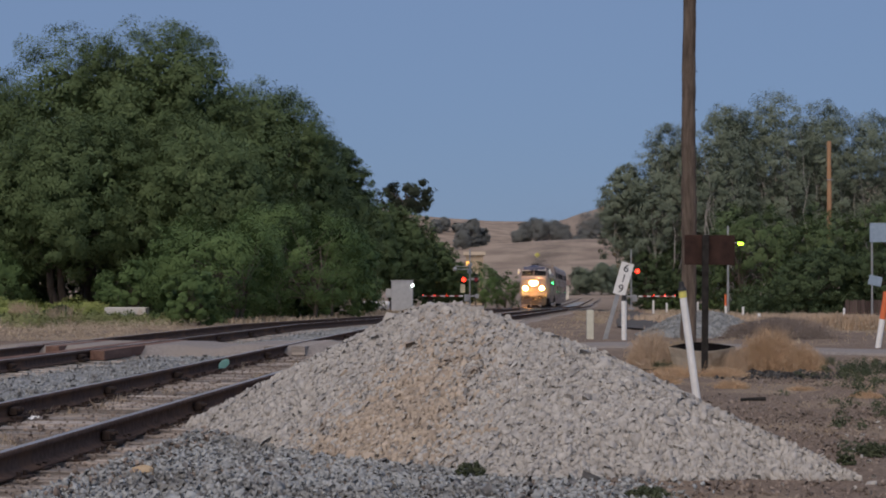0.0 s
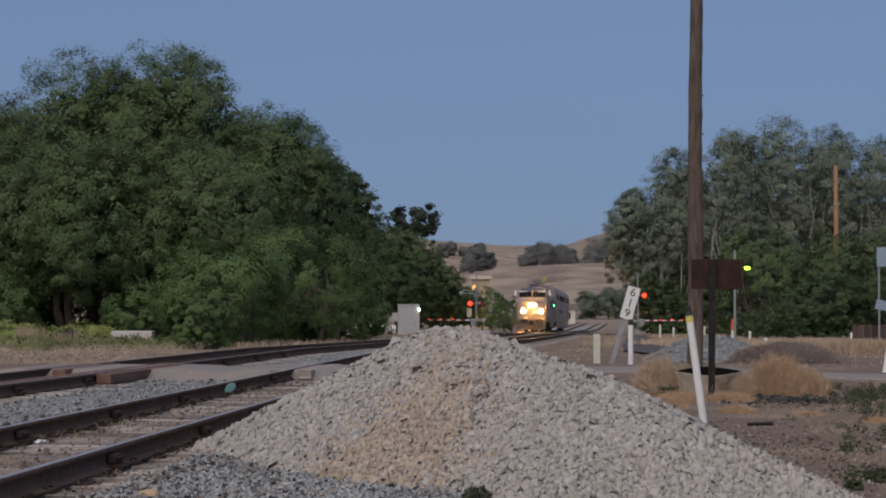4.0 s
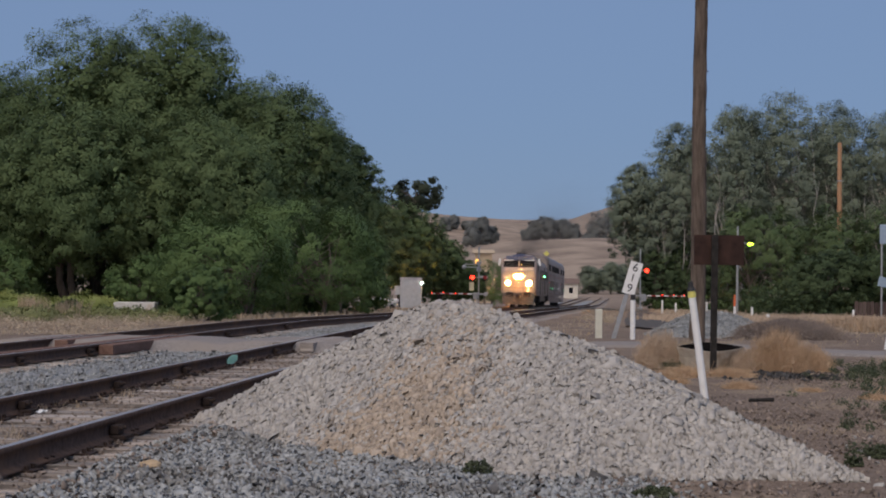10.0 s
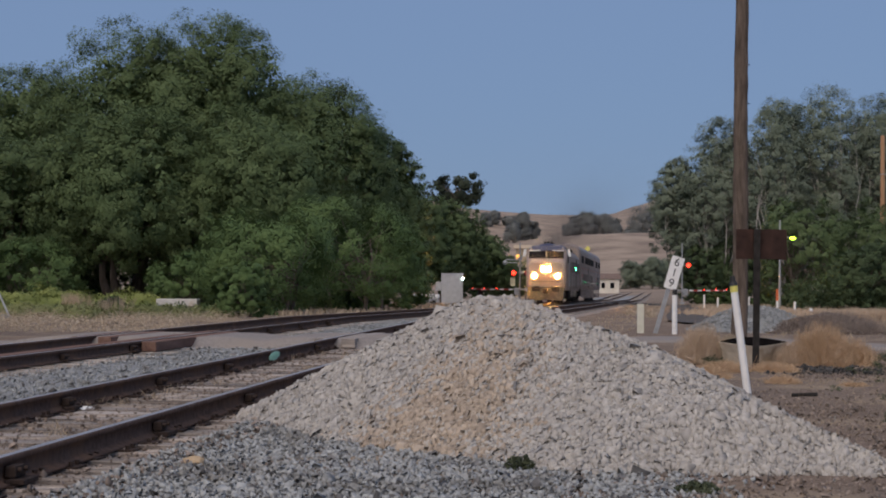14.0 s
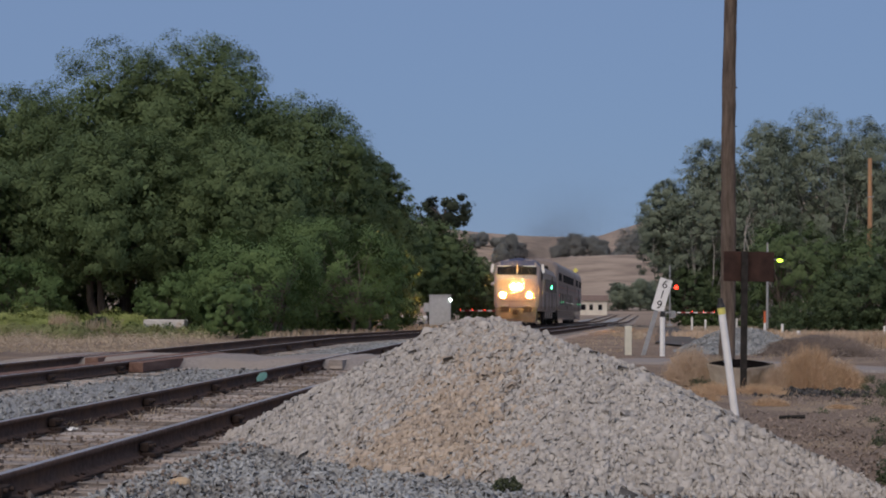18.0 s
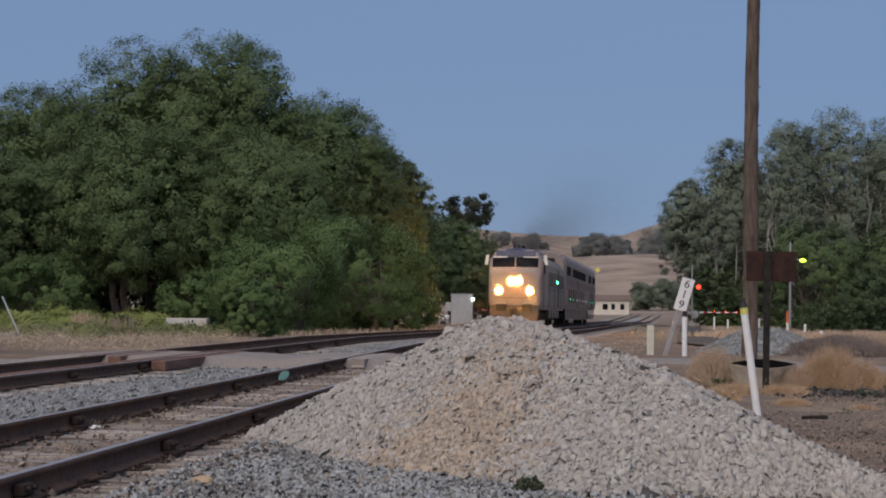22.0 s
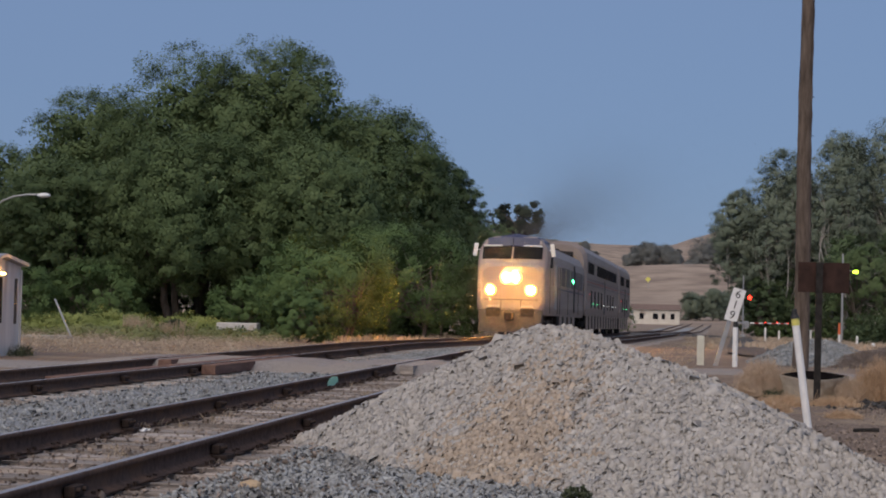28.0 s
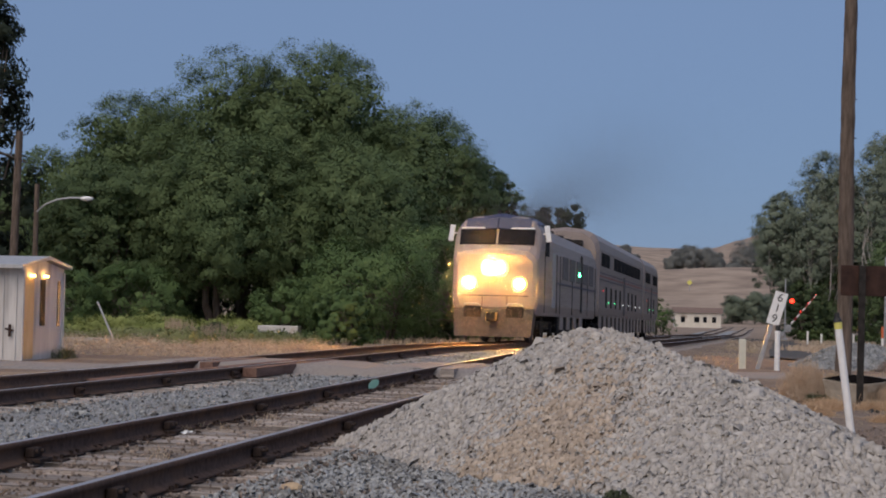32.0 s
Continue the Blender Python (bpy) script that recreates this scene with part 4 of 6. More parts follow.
t = empty("milepost_sign", leaning(3.9, 40.0, 16), "white milepost board with black digits on a leaning grey post", "sign")
bm = bmesh.new()
box(bm, (0, 0, 0.85), (0.1, 0.06, 1.7), None, 0.005)
part("post", bm, M_GALV, t)
bm = bmesh.new()
box(bm, (0.02, -0.05, 1.52), (0.3, 0.02, 0.78), None, 0.004)
part("board", bm, M_WHITE, t)
for k, d in enumerate("619"):
    number_text(d, 0.27, Matrix.Translation((0.02, -0.064, 1.77 - k * 0.25)) @ Matrix.Rotation(radians(90), 4, "X"), M_BLACK, t)

t = empty("marker_post", leaning(4.25, 39.0), "short white marker post with a black top", "marker post")
bm = bmesh.new()
rod(bm, (0, 0, 0), (0, 0, 0.93), 0.06, None, 16)
part("tube", bm, M_WHITE, t, smooth=True)
bm = bmesh.new()
rod(bm, (0, 0, 0.93), (0, 0, 1.06), 0.058, 0.05, 16)
part("cap", bm, M_BLACK, t)
t = empty("concrete_post", leaning(3.6, 40.5), "stout off-white square concrete post", "post")
bm = bmesh.new()
box(bm, (0, 0, 0.36), (0.16, 0.16, 0.74), None, 0.015)
part("shaft", bm, material("cream concrete", (0.56, 0.55, 0.46), (0.66, 0.65, 0.55), 7, 0.85, bump=0.1), t)


def orange_post(x, y, h, lean):
    t = empty("marker_post", leaning(x, y, lean), "white marker post with a bright orange top", "marker post", "orange-topped posts")
    bm = bmesh.new()
    rod(bm, (0, 0, 0), (0, 0, h * 0.52), 0.06, None, 14)
    part("tube", bm, M_WHITE, t, smooth=True)
    bm = bmesh.new()
    rod(bm, (0, 0, h * 0.52), (0, 0, h), 0.063, 0.06, 14)
    part("sleeve", bm, M_ORANGE, t, "orange sleeve")


orange_post(9.05, 35.0, 1.2, 9)
orange_post(15.2, 90.0, 1.25, 0)

# ---- level crossing: cabinet and gates ----
t = empty("signal_cabinet", leaning(-2.95, 135), "pale grey steel crossing signal cabinet", "cabinet")
bm = bmesh.new()
box(bm, (0, 0, 1.25), (1.7, 1.7, 2.4), None, 0.03)
part("body", bm, M_GREY, t)
bm = bmesh.new()
box(bm, (0, 0, 2.49), (1.8, 1.8, 0.08), None, 0.02)
part("roof", bm, M_GREY, t)
bm = bmesh.new()
box(bm, (0.25, -0.87, 1.25), (0.8, 0.04, 2.0), None, 0.01)
part("door", bm, M_GREY, t)
bm = bmesh.new()
box(bm, (-1.08, 0, 1.5), (0.45, 0.8, 0.7), None, 0.02)
part("side_box", bm, M_GREY, t)
bm = bmesh.new()
rod(bm, (0.86, -0.9, 2.1), (0.86, -0.98, 2.1), 0.09, 0.07, 12)
part("lamp", bm, glow("white work lamp", (0.8, 1.0, 0.9), 14.0), t, "small lit white lamp")


M_CREAM = material("cream sign face", (0.6, 0.54, 0.36), (0.7, 0.63, 0.44), 6, 0.6, bump=0.05)


def crossing_gate(x, y, side, light_z, tall, label):
    """A crossing signal: mast, crossbuck, paired flashers, mechanism and counterweighted arm."""
    t = empty("crossing_gate", leaning(x, y), label, "crossing gate", "gates of the level crossing")
    bm = bmesh.new()
    rod(bm, (0, 0, 0), (0, 0, tall), 0.07, 0.06, 12)
    part("mast", bm, M_GALV, t)
    bm = bmesh.new()
    box(bm, (0, 0, 0.15), (0.5, 0.5, 0.3), None, 0.03)
    part("base", bm, M_GALV, t)
    for a in (45, -45) if side < 0 else ():
        bm = bmesh.new()
        box(bm, (0, -0.1, light_z + 1.0), (1.2, 0.02, 0.2), Matrix.Rotation(radians(62), 4, "Z") @ Matrix.Rotation(radians(a), 4, "Y"))
        part("crossbuck_board", bm, M_GREY, t)
    if side < 0:
        bm = bmesh.new()
        box(bm, (-0.62, -0.06, light_z - 0.75), (0.42, 0.03, 0.78), None, 0.08)
        part("sign_panel", bm, M_CREAM, t, "cream sign panel")
        bm = bmesh.new()
        rod(bm, (-1.25, 0.0, light_z + 0.9), (0, 0.0, light_z + 0.9), 0.04, None, 8)
        rod(bm, (-1.25, 0.0, light_z + 1.15), (0, 0.0, light_z + 1.15), 0.03, None, 8)
        part("side_arm", bm, M_GALV, t)
        bm = bmesh.new()
        bmesh.ops.create_icosphere(bm, subdivisions=2, radius=0.2, matrix=Matrix.Translation((-1.3, -0.05, light_z + 0.9)))
        part("side_lamp", bm, M_GREY, t, "grey round lamp housing", True)
        bm = bmesh.new()
        box(bm, (0.45, 0, light_z + 0.05), (0.7, 0.25, 0.22), None, 0.05)
        part("junction_box", bm, M_GREY, t)
    bm = bmesh.new()
    rod(bm, (-0.62, 0, light_z), (0.62, 0, light_z), 0.035, None, 8)
    part("cross_arm", bm, M_GALV, t)
    for s in (-1, 1):
        bm = bmesh.new()
        rod(bm, (s * 0.55, -0.05, light_z), (s * 0.55, -0.08, light_z), 0.28, None, 20)
        head = part("flasher", bm, M_BLACK, t)
        bm = bmesh.new()
        rod(bm, (s * 0.55, -0.08, light_z), (s * 0.55, -0.13, light_z), 0.19, 0.16, 16)
        part("lens", bm, M_REDGLOW if s == side else M_REDPAINT, head)
        bm = bmesh.new()
        rod(bm, (s * 0.55, -0.08, light_z + 0.02), (s * 0.55, -0.26, light_z + 0.02), 0.225, 0.215, 16, False)
        part("hood", bm, M_BLACK, head)
    bm = bmesh.new()
    box(bm, (side * 0.28, 0, 1.15), (0.42, 0.5, 0.6), None, 0.03)
    part("mechanism", bm, M_GALV, t)
    pivot = new("gate_arm")
    pivot.parent = t
    return t, pivot


def gate_arm(pivot, side, length):
    n = 9
    for k in range(n):
        bm = bmesh.new()
        a, b = 0.3 + k * length / n, 0.3 + (k + 1) * length / n
        box(bm, (side * (a + b) / 2, -0.3, 0), (length / n, 0.03, 0.11 - 0.005 * k))
        part("stripe_section", bm, M_REDPAINT if k % 2 else M_WHITE, pivot)
    for k, u in enumerate((0.4, 0.7, 0.98)):
        bm = bmesh.new()
        rod(bm, (side * (0.3 + u * length), -0.33, 0.09), (side * (0.3 + u * length), -0.38, 0.09), 0.04, None, 10)
        part("arm_lamp", bm, M_REDGLOW, pivot, "small red lamp")
    bm = bmesh.new()
    box(bm, (-side * 0.5, -0.3, 0), (0.9, 0.05, 0.14))
    box(bm, (-side * 0.9, -0.3, 0), (0.3, 0.12, 0.35), None, 0.02)
    part("counterweight", bm, M_GALV, pivot)


GATE_LEFT, ARM_LEFT = crossing_gate(2.66, 148, -1, 2.75, 5.4, "crossing gate with its striped arm down and red lights lit")
gate_arm(ARM_LEFT, -1, 3.6)
GATE_RIGHT, ARM_RIGHT = crossing_gate(16.75, 148, 1, 3.5, 5.4, "crossing gate with a striped arm that rises, red lights lit")
gate_arm(ARM_RIGHT, 1, 3.3)


# ---- roads and crossing planks ----
def road_z(x, y):
    """The dusty road lies on the ground and climbs to the rails where it crosses them."""
    near = np.maximum(1 - smooth_step(np.abs(x - main_x(y)), 1.3, 3.2), 1 - smooth_step(np.abs(x - side_x(y)), 1.3, 3.2))
    between = ((x > main_x(y)) & (x < side_x(y))).astype(float)
    return base_level(y) + 0.04 + 0.185 * np.maximum(near, between * 0.6)


def road(name, xs, centre, half, mat, label, lift=None):
    v = []
    across = np.linspace(-1, 1, 9)
    for x in xs:
        c = centre(x)
        for a in across:
            y = c + a * half * (1 + 0.06 * math.sin(x * 1.7 + a))
            z = lift(x, y) - (0.22 if abs(a) == 1 else 0)
            v.append((x, y, float(z)))
    n = len(across)
    i = np.arange(len(xs) - 1)[:, None] * n + np.arange(n - 1)[None]
    q = np.stack([i, i + n, i + n + 1, i + 1], -1).reshape(-1, 4)
    ob = part(name, mesh_from(name, np.array(v), q, smooth=True), mat)
    return tagged(ob, label, "road", kind="structure")


def lane(x):
    return 30.9 + 4.9 * float(smooth_step(x, -1.5, 4.0)) - 4.0 * float(smooth_step(x, 5.0, 8.5))


road("road_dusty", np.concatenate([np.linspace(-60, -12, 25), np.linspace(-11.5, 12, 95), np.linspace(13, 70, 30)]), lane, 1.7, M_ROAD, "dusty grey farm road crossing both tracks", road_z)
M_ASPHALT = material("dark asphalt", (0.035, 0.035, 0.038), (0.075, 0.073, 0.073), 10, 0.85, patch=(0.1, 0.095, 0.09), patch_scale=0.3)
road("road_crossing", np.linspace(-80, 110, 80), lambda x: 144.5 + 0.1 * (x - 8), 3.6, M_ASPHALT, "dark asphalt road at the level crossing",
     lambda x, y: base_level(y) + 0.06 + 0.17 * float(np.maximum(1 - smooth_step(abs(x - main_x(y)), 1.5, 5), 1 - smooth_step(abs(x - side_x(y)), 1.5, 5))))
M_CINDER = material("dark cinder gravel", (0.055, 0.052, 0.05), (0.13, 0.122, 0.116), 14, 0.95, patch=(0.17, 0.15, 0.135), patch_scale=0.8, patch_from=0.55)
road("road_yard", np.linspace(5.75, 15.4, 40), lambda x: 44 + (x - 5.3) * 9.2, 9, M_CINDER, "dark cinder yard track beside the siding", lambda x, y: land(x, y) + 0.06)
M_PLANK = material("red-brown crossing timber", (0.12, 0.07, 0.055), (0.22, 0.135, 0.105), 12, 0.9, stretch=(1, 0.15, 1), bump=0.6)


def plank(x, y, length, width, z, mat=None):
    bm = bmesh.new()
    box(bm, (0, 0, 0), (width, length, 0.16), None, 0.015)
    ob = part("crossing_plank", bm, mat or M_PLANK)
    ob.matrix_world = Matrix.Translation((x, y, z)) @ Matrix.Rotation(-math.atan(0.1), 4, "Z")
    return tagged(ob, "worn timber plank beside a rail", "plank", "planks of the farm crossing")


for line, offsets in ((main_x, (0.93, 0.45, -0.45, -0.93)), (side_x, (0.93, 0.45, -0.45, -0.93))):
    for o in offsets:
        red = line is main_x and o == 0.93
        for yy, long in ((28.4, 2.4), (31.1, 2.9)) if red else ((24.2, 4.3), (28.7, 4.3), (32.0, 2.0)) if line is main_x and o == 0.45 else ((30.8, 3.3),):
            plank(float(line(yy)) + o, yy, long, 0.24, float(rail_z(yy)) - 0.09, M_PLANK if line is main_x else M_TIE)

# ---- clamps, paint and loose things on the siding ----
M_CLAMP = material("rusted clamp steel", (0.03, 0.022, 0.019), (0.068, 0.048, 0.04), 12, 0.9, 0.1)
siding = bpy.data.objects["siding_track"]
main_track = bpy.data.objects["main_track"]
bm = bmesh.new()
box(bm, (0.06, 0, -0.09), (0.07, 0.17, 0.07), None, 0.012)
box(bm, (0.10, 0, -0.145), (0.12, 0.24, 0.03), None, 0.006)
rod(bm, (0.08, -0.05, -0.08), (0.12, -0.05, -0.08), 0.015, None, 8)
rod(bm, (0.08, 0.05, -0.08), (0.12, 0.05, -0.08), 0.015, None, 8)
CLAMP = bpy.data.meshes.new("rail_clamp")
bm.to_mesh(CLAMP)
bm.free()
CLAMP.materials.append(M_CLAMP)
for line, owner, o, start in ((side_x, siding, -0.755, 6.2), (side_x, siding, 0.755, 3.8), (main_x, main_track, 0.755, 8.5)):
    for k in range(12):
        yy = start + k * 3.05
        if abs(yy - 24.4) < 0.3 and owner is siding:
            continue
        ob = part("rail_clamp", CLAMP, M_CLAMP, owner)
        ob.matrix_world = Matrix.Translation((float(line(yy)) + o, yy, float(rail_z(yy)))) @ Matrix.Rotation(-math.atan(0.09), 4, "Z")
bm = bmesh.new()
box(bm, (0, 0, 0.008), (0.3, 0.19, 0.016), None, 0.003)
for sx in (-1, 1):
    for sy in (-1, 1):
        rod(bm, (sx * 0.095, sy * 0.06, 0.01), (sx * 0.095, sy * 0.06, 0.045), 0.014, 0.018, 6)
PLATE = bpy.data.meshes.new("tie_plate")
bm.to_mesh(PLATE)
bm.free()
PLATE.materials.append(M_CLAMP)
for tie in [o for o in siding.children if o.name.split(".")[0] == "tie" and 8 < o.matrix_world.translation.y < 34]:
    for o in (-0.755, 0.755):
        ob = part("tie_plate", PLATE, M_CLAMP, siding)
        ob.matrix_world = tie.matrix_world @ Matrix.Translation((o, 0, 0.0))
M_MINT = material("mint paint", (0.42, 0.8, 0.56), (0.56, 0.88, 0.68), 18, 0.7, bump=0.1)
bm = bmesh.new()
for dy, dz, r in ((0, 0, 0.068), (0.08, 0.0, 0.066), (-0.08, 0.0, 0.066), (0.16, 0.005, 0.06), (-0.16, -0.005, 0.06), (0.24, 0.01, 0.05), (-0.24, -0.01, 0.05), (0.31, 0.01, 0.04), (-0.31, -0.02, 0.04)):
    rod(bm, (0.0, dy, dz), (0.004, dy, dz), r, None, 9)
ob = part("paint_mark", bm, M_MINT, siding, "splash of mint green paint on a rail")
ob.matrix_world = Matrix.Translation((float(side_x(24.3)) - 0.755 + 0.037, 24.3, 0.24 - 0.085)) @ Matrix.Rotation(-math.atan(0.085), 4, "Z")
bm = bmesh.new()
bmesh.ops.create_icosphere(bm, subdivisions=2, radius=0.058)
for v in bm.verts:
    v.co = Vector((v.co.x * 1.4, v.co.y, v.co.z * 0.75)) * random.uniform(0.88, 1.1)
ob = part("tan_stone", bm, material("tan stone", (0.38, 0.28, 0.17), (0.5, 0.38, 0.25), 9, 0.9))
ob.matrix_world = pose(-1.98, 11.35, 0.05)
tagged(ob, "single tan stone lying on grey gravel", "stone")

bm = bmesh.new()
bmesh.ops.create_grid(bm, x_segments=5, y_segments=5, size=0.055)
for v in bm.verts:
    v.co.z = random.uniform(0, 0.03)
bmesh.ops.solidify(bm, geom=bm.faces[:], thickness=0.004)
ob = part("white_scrap", bm, M_WHITE)
ob.matrix_world = pose(-3.68, 15.4, 0.075, 0, 0, 20)
tagged(ob, "crumpled white scrap lying between rails", "litter")

# ---- stones lying about ----
rng = np.random.default_rng(17)


def bed_z(x, y):
    d = np.minimum(np.abs(x - main_x(y)), np.abs(x - side_x(y)))
    return base_level(y) + 0.055 * (1 - smooth_step(d, 1.1, 2.0))


n = 56000
x, y = rng.uniform(-3.2, 2.4, n), rng.uniform(7.6, 17.5, n)
keep = (x > side_x(y) + 1.15) & (pile_height(x, y) < 0.02) & (y < 16.8) & (x < 1.3 - 0.9 * np.clip(y - 11.4, 0, 9) + rng.normal(0, 0.2, n)) & (y < 16.2 - 0.4 * rng.uniform(0, 1, n))
x, y = x[keep], y[keep]
strew("gravel_foreground", rng, np.stack([x, y, bed_z(x, y) + rng.uniform(-0.015, 0.018, len(x))], -1), rng.gamma(5, 0.0058, len(x)) + 0.01, M_STONE, "loose grey crushed stone beside the siding")
n = 98000
x, y = rng.uniform(-14, -1, n), 9.5 + rng.uniform(0, 1, n) ** 1.3 * 45
keep = (x > main_x(y) + 0.95) & (x < side_x(y) - 0.95) & ~((y > 29.2) & (y < 32.8))
x, y = x[keep], y[keep]
strew("gravel_between_tracks", rng, np.stack([x, y, base_level(y) + 0.045 + rng.uniform(-0.01, 0.016, len(x))], -1), rng.gamma(5, 0.0052, len(x)) + 0.01, M_STONE, "blue-grey ballast stones between two tracks")
M_COAL = material("dark and pale odd stones", (0.07, 0.07, 0.072), (0.19, 0.185, 0.18), 9, 0.9, island=0.7)
n = 1100
x, y = rng.uniform(-3.2, 2.2, n), rng.uniform(8.4, 16.4, n)
keep = (x > side_x(y) + 1.15) & (pile_height(x, y) < 0.03) & (x < 1.2 - 0.9 * np.clip(y - 11.4, 0, 9))
x, y = x[keep], y[keep]
strew("dark_stones", rng, np.stack([x, y, bed_z(x, y) + rng.uniform(0.005, 0.018, len(x))], -1), rng.gamma(6, 0.008, len(x)) + 0.012, M_COAL, "dark stones among loose grey gravel")
n = 1800
x, y = rng.uniform(-14, -1, n), 9.5 + rng.uniform(0, 1, n) ** 1.3 * 20
keep = (x > main_x(y) + 1.0) & (x < side_x(y) - 1.0)
x, y = x[keep], y[keep]
strew("dark_ballast", rng, np.stack([x, y, base_level(y) + rng.uniform(0.05, 0.065, len(x))], -1), rng.gamma(6, 0.008, len(x)) + 0.012, M_COAL, "dark stones among ballast between two tracks")
M_BROWNSTONE = material("brown pebbles", (0.155, 0.125, 0.105), (0.31, 0.255, 0.215), 9, 0.95, island=0.4)
n = 17000
x, y = rng.uniform(-4.6, 1.0, n), 9.0 + rng.uniform(0, 1, n) ** 1.3 * 30
keep = (np.abs(x - side_x(y)) < 1.5) & (np.abs(np.abs(x - side_x(y)) - 0.755) > 0.09)
x, y = x[keep], y[keep]
strew("siding_debris", rng, np.stack([x, y, np.where(rng.uniform(size=len(x)) < 0.5, rail_z(y) - 0.17, base_level(y) + 0.045) + rng.uniform(-0.006, 0.01, len(x))], -1), rng.gamma(4, 0.006, len(x)) + 0.006, M_BROWNSTONE, "brown pebbles and grit among the ties")
n = 15000
x, y = rng.uniform(0.4, 6.5, n), 9.8 + rng.uniform(0, 1, n) ** 1.5 * 16
keep = (pile_height(x, y) < 0.01) & (x > 0.5 + 0.3 * (y - 11))
x, y = x[keep], y[keep]
strew("brown_pebbles", rng, np.stack([x, y, rng.uniform(-0.01, 0.012, len(x))], -1), rng.gamma(3, 0.008, len(x)) + 0.006, M_BROWNSTONE, "brown pebbles and chips on bare earth")
n = 170
x, y = rng.normal(3.6, 1.1, n), rng.normal(12.6, 1.6, n)
keep = (pile_height(x, y) < 0.02) & (y > 10.6)
strew("stray_limestone", rng, np.stack([x[keep], y[keep], 0.01 + 0 * x[keep]], -1), rng.gamma(6, 0.008, keep.sum()), M_LIME, "pale stones strayed from the heap")
M_DARKSTONE = material("dark slag", (0.03, 0.03, 0.032), (0.09, 0.088, 0.085), 9, 0.9, island=0.5)
n = 700
x, y = rng.normal(4.7, 0.55, n), rng.normal(24.2, 0.5, n)
strew("dark_slag", rng, np.stack([x, y, rng.uniform(0, 0.03, n)], -1), rng.gamma(4, 0.011, n), M_DARKSTONE, "dark slag stones on earth")
for cx, cy, w, h, mat, lab in ((6.7, 43.0, 1.75, 0.68, M_STONE, "low heap of grey gravel"), (8.1, 41.5, 1.5, 0.5, M_BROWNSTONE, "low heap of brown earth and stones")):
    n = 11000
    a, r = rng.uniform(0, 2 * np.pi, n), rng.uniform(0, 1, n) ** 0.6
    x, y = cx + np.cos(a) * r * w, cy + np.sin(a) * r * w * 1.2
    z = h * (1 - r ** 1.3) + 0.06 * np.sin(x * 5 + y * 4)
    strew("gravel_heap", rng, np.stack([x, y, z - 0.03], -1), rng.gamma(4, 0.0085, n), mat, lab, "gravel heap")
    rr, aa = np.meshgrid(np.linspace(0, 1, 14), np.linspace(0, 2 * np.pi, 40))
    bx, by = cx + np.cos(aa) * rr * w, cy + np.sin(aa) * rr * w * 1.2
    bz = h * (1 - rr ** 1.3) + 0.06 * np.sin(bx * 5 + by * 4) * (1 - rr) - 0.075
    i = np.arange(39)[:, None] * 14 + np.arange(13)[None]
    mound = part("heap_core", mesh_from("heap_core", np.stack([bx, by, bz], -1).reshape(-1, 3), np.stack([i, i + 1, i + 15, i + 14], -1).reshape(-1, 4), smooth=True), mat)
    tagged(mound, lab, "gravel heap", kind="stuff")

pick = random.Random(44)


def single_stones(owner, name, places, mat, smallest, largest):
    """Stones one could pick up, each an object, on a few shared shapes."""
    shapes = stone_shapes(np.random.default_rng(71), 8)
    meshes = []
    for v in shapes:
        me = mesh_from(name, v / 2, CUBE)
        me.materials.append(mat)
        meshes.append(me)
    for x, y, z in places:
        ob = part(name, pick.choice(meshes), mat, owner)
        ob.matrix_world = pose(x, y, z, 0, 0, pick.uniform(0, 360)) @ Matrix.Scale(pick.uniform(smallest, largest), 4)


front = []
while len(front) < 300:
    x, y = pick.uniform(-1.6, 3.6), pick.uniform(11.25, 13.0)
    h = float(pile_height(np.array(x), np.array(y)))
    if 0.02 < h < 0.34:
        front.append((x, y, h + 0.008))
single_stones(heap, "stone", front, M_LIME, 0.045, 0.075)
loose = []
while len(loose) < 300:
    x, y = pick.uniform(-2.4, 1.0), pick.uniform(9.4, 13.4)
    if x > side_x(y) + 1.25 and float(pile_height(np.array(x), np.array(y))) < 0.01 and x < 1.1 - 0.9 * max(0, y - 11.4):
        loose.append((x, y, float(bed_z(np.array(x), np.array(y))) + 0.014))
single_stones(bpy.data.objects["gravel_foreground"], "stone", loose, M_STONE, 0.04, 0.07)

# ---- grass and weeds ----


def grass(name, rng, x, y, height, mat, label, lean=0.35, wide=0.012, z=None):
    """Blades: tapering strips that lean about."""
    n = len(x)
    zz = land(x, y) if z is None else z
    h = height * rng.uniform(0.4, 1.2, n)
    a = rng.uniform(0, 2 * np.pi, n)
    s = rng.normal(0, lean, (n, 2))
    side = np.stack([np.cos(a), np.sin(a), 0 * a], -1) * (wide * rng.uniform(0.6, 1.5, n))[:, None]
    p = np.stack([x, y, zz - 0.02], -1)
    tip = p + np.stack([s[:, 0] * h, s[:, 1] * h, h], -1)
    mid = p + np.stack([s[:, 0] * h * 0.35, s[:, 1] * h * 0.35, h * 0.55], -1)
    v = np.stack([p - side, p + side, mid + side * 0.8, tip, mid - side * 0.8], 1).reshape(-1, 3)
    f = np.arange(n * 5).reshape(-1, 5)
    ob = part(name, mesh_from(name, v, f), mat)
    return tagged(ob, label, "grass", kind="stuff")


def tufts(rng, n, each, x0, x1, y0, y1, spread_by):
    cx, cy = np.repeat(rng.uniform(x0, x1, n), each), np.repeat(rng.uniform(y0, y1, n), each)
    return cx + rng.normal(0, spread_by, n * each), cy + rng.normal(0, spread_by, n * each)


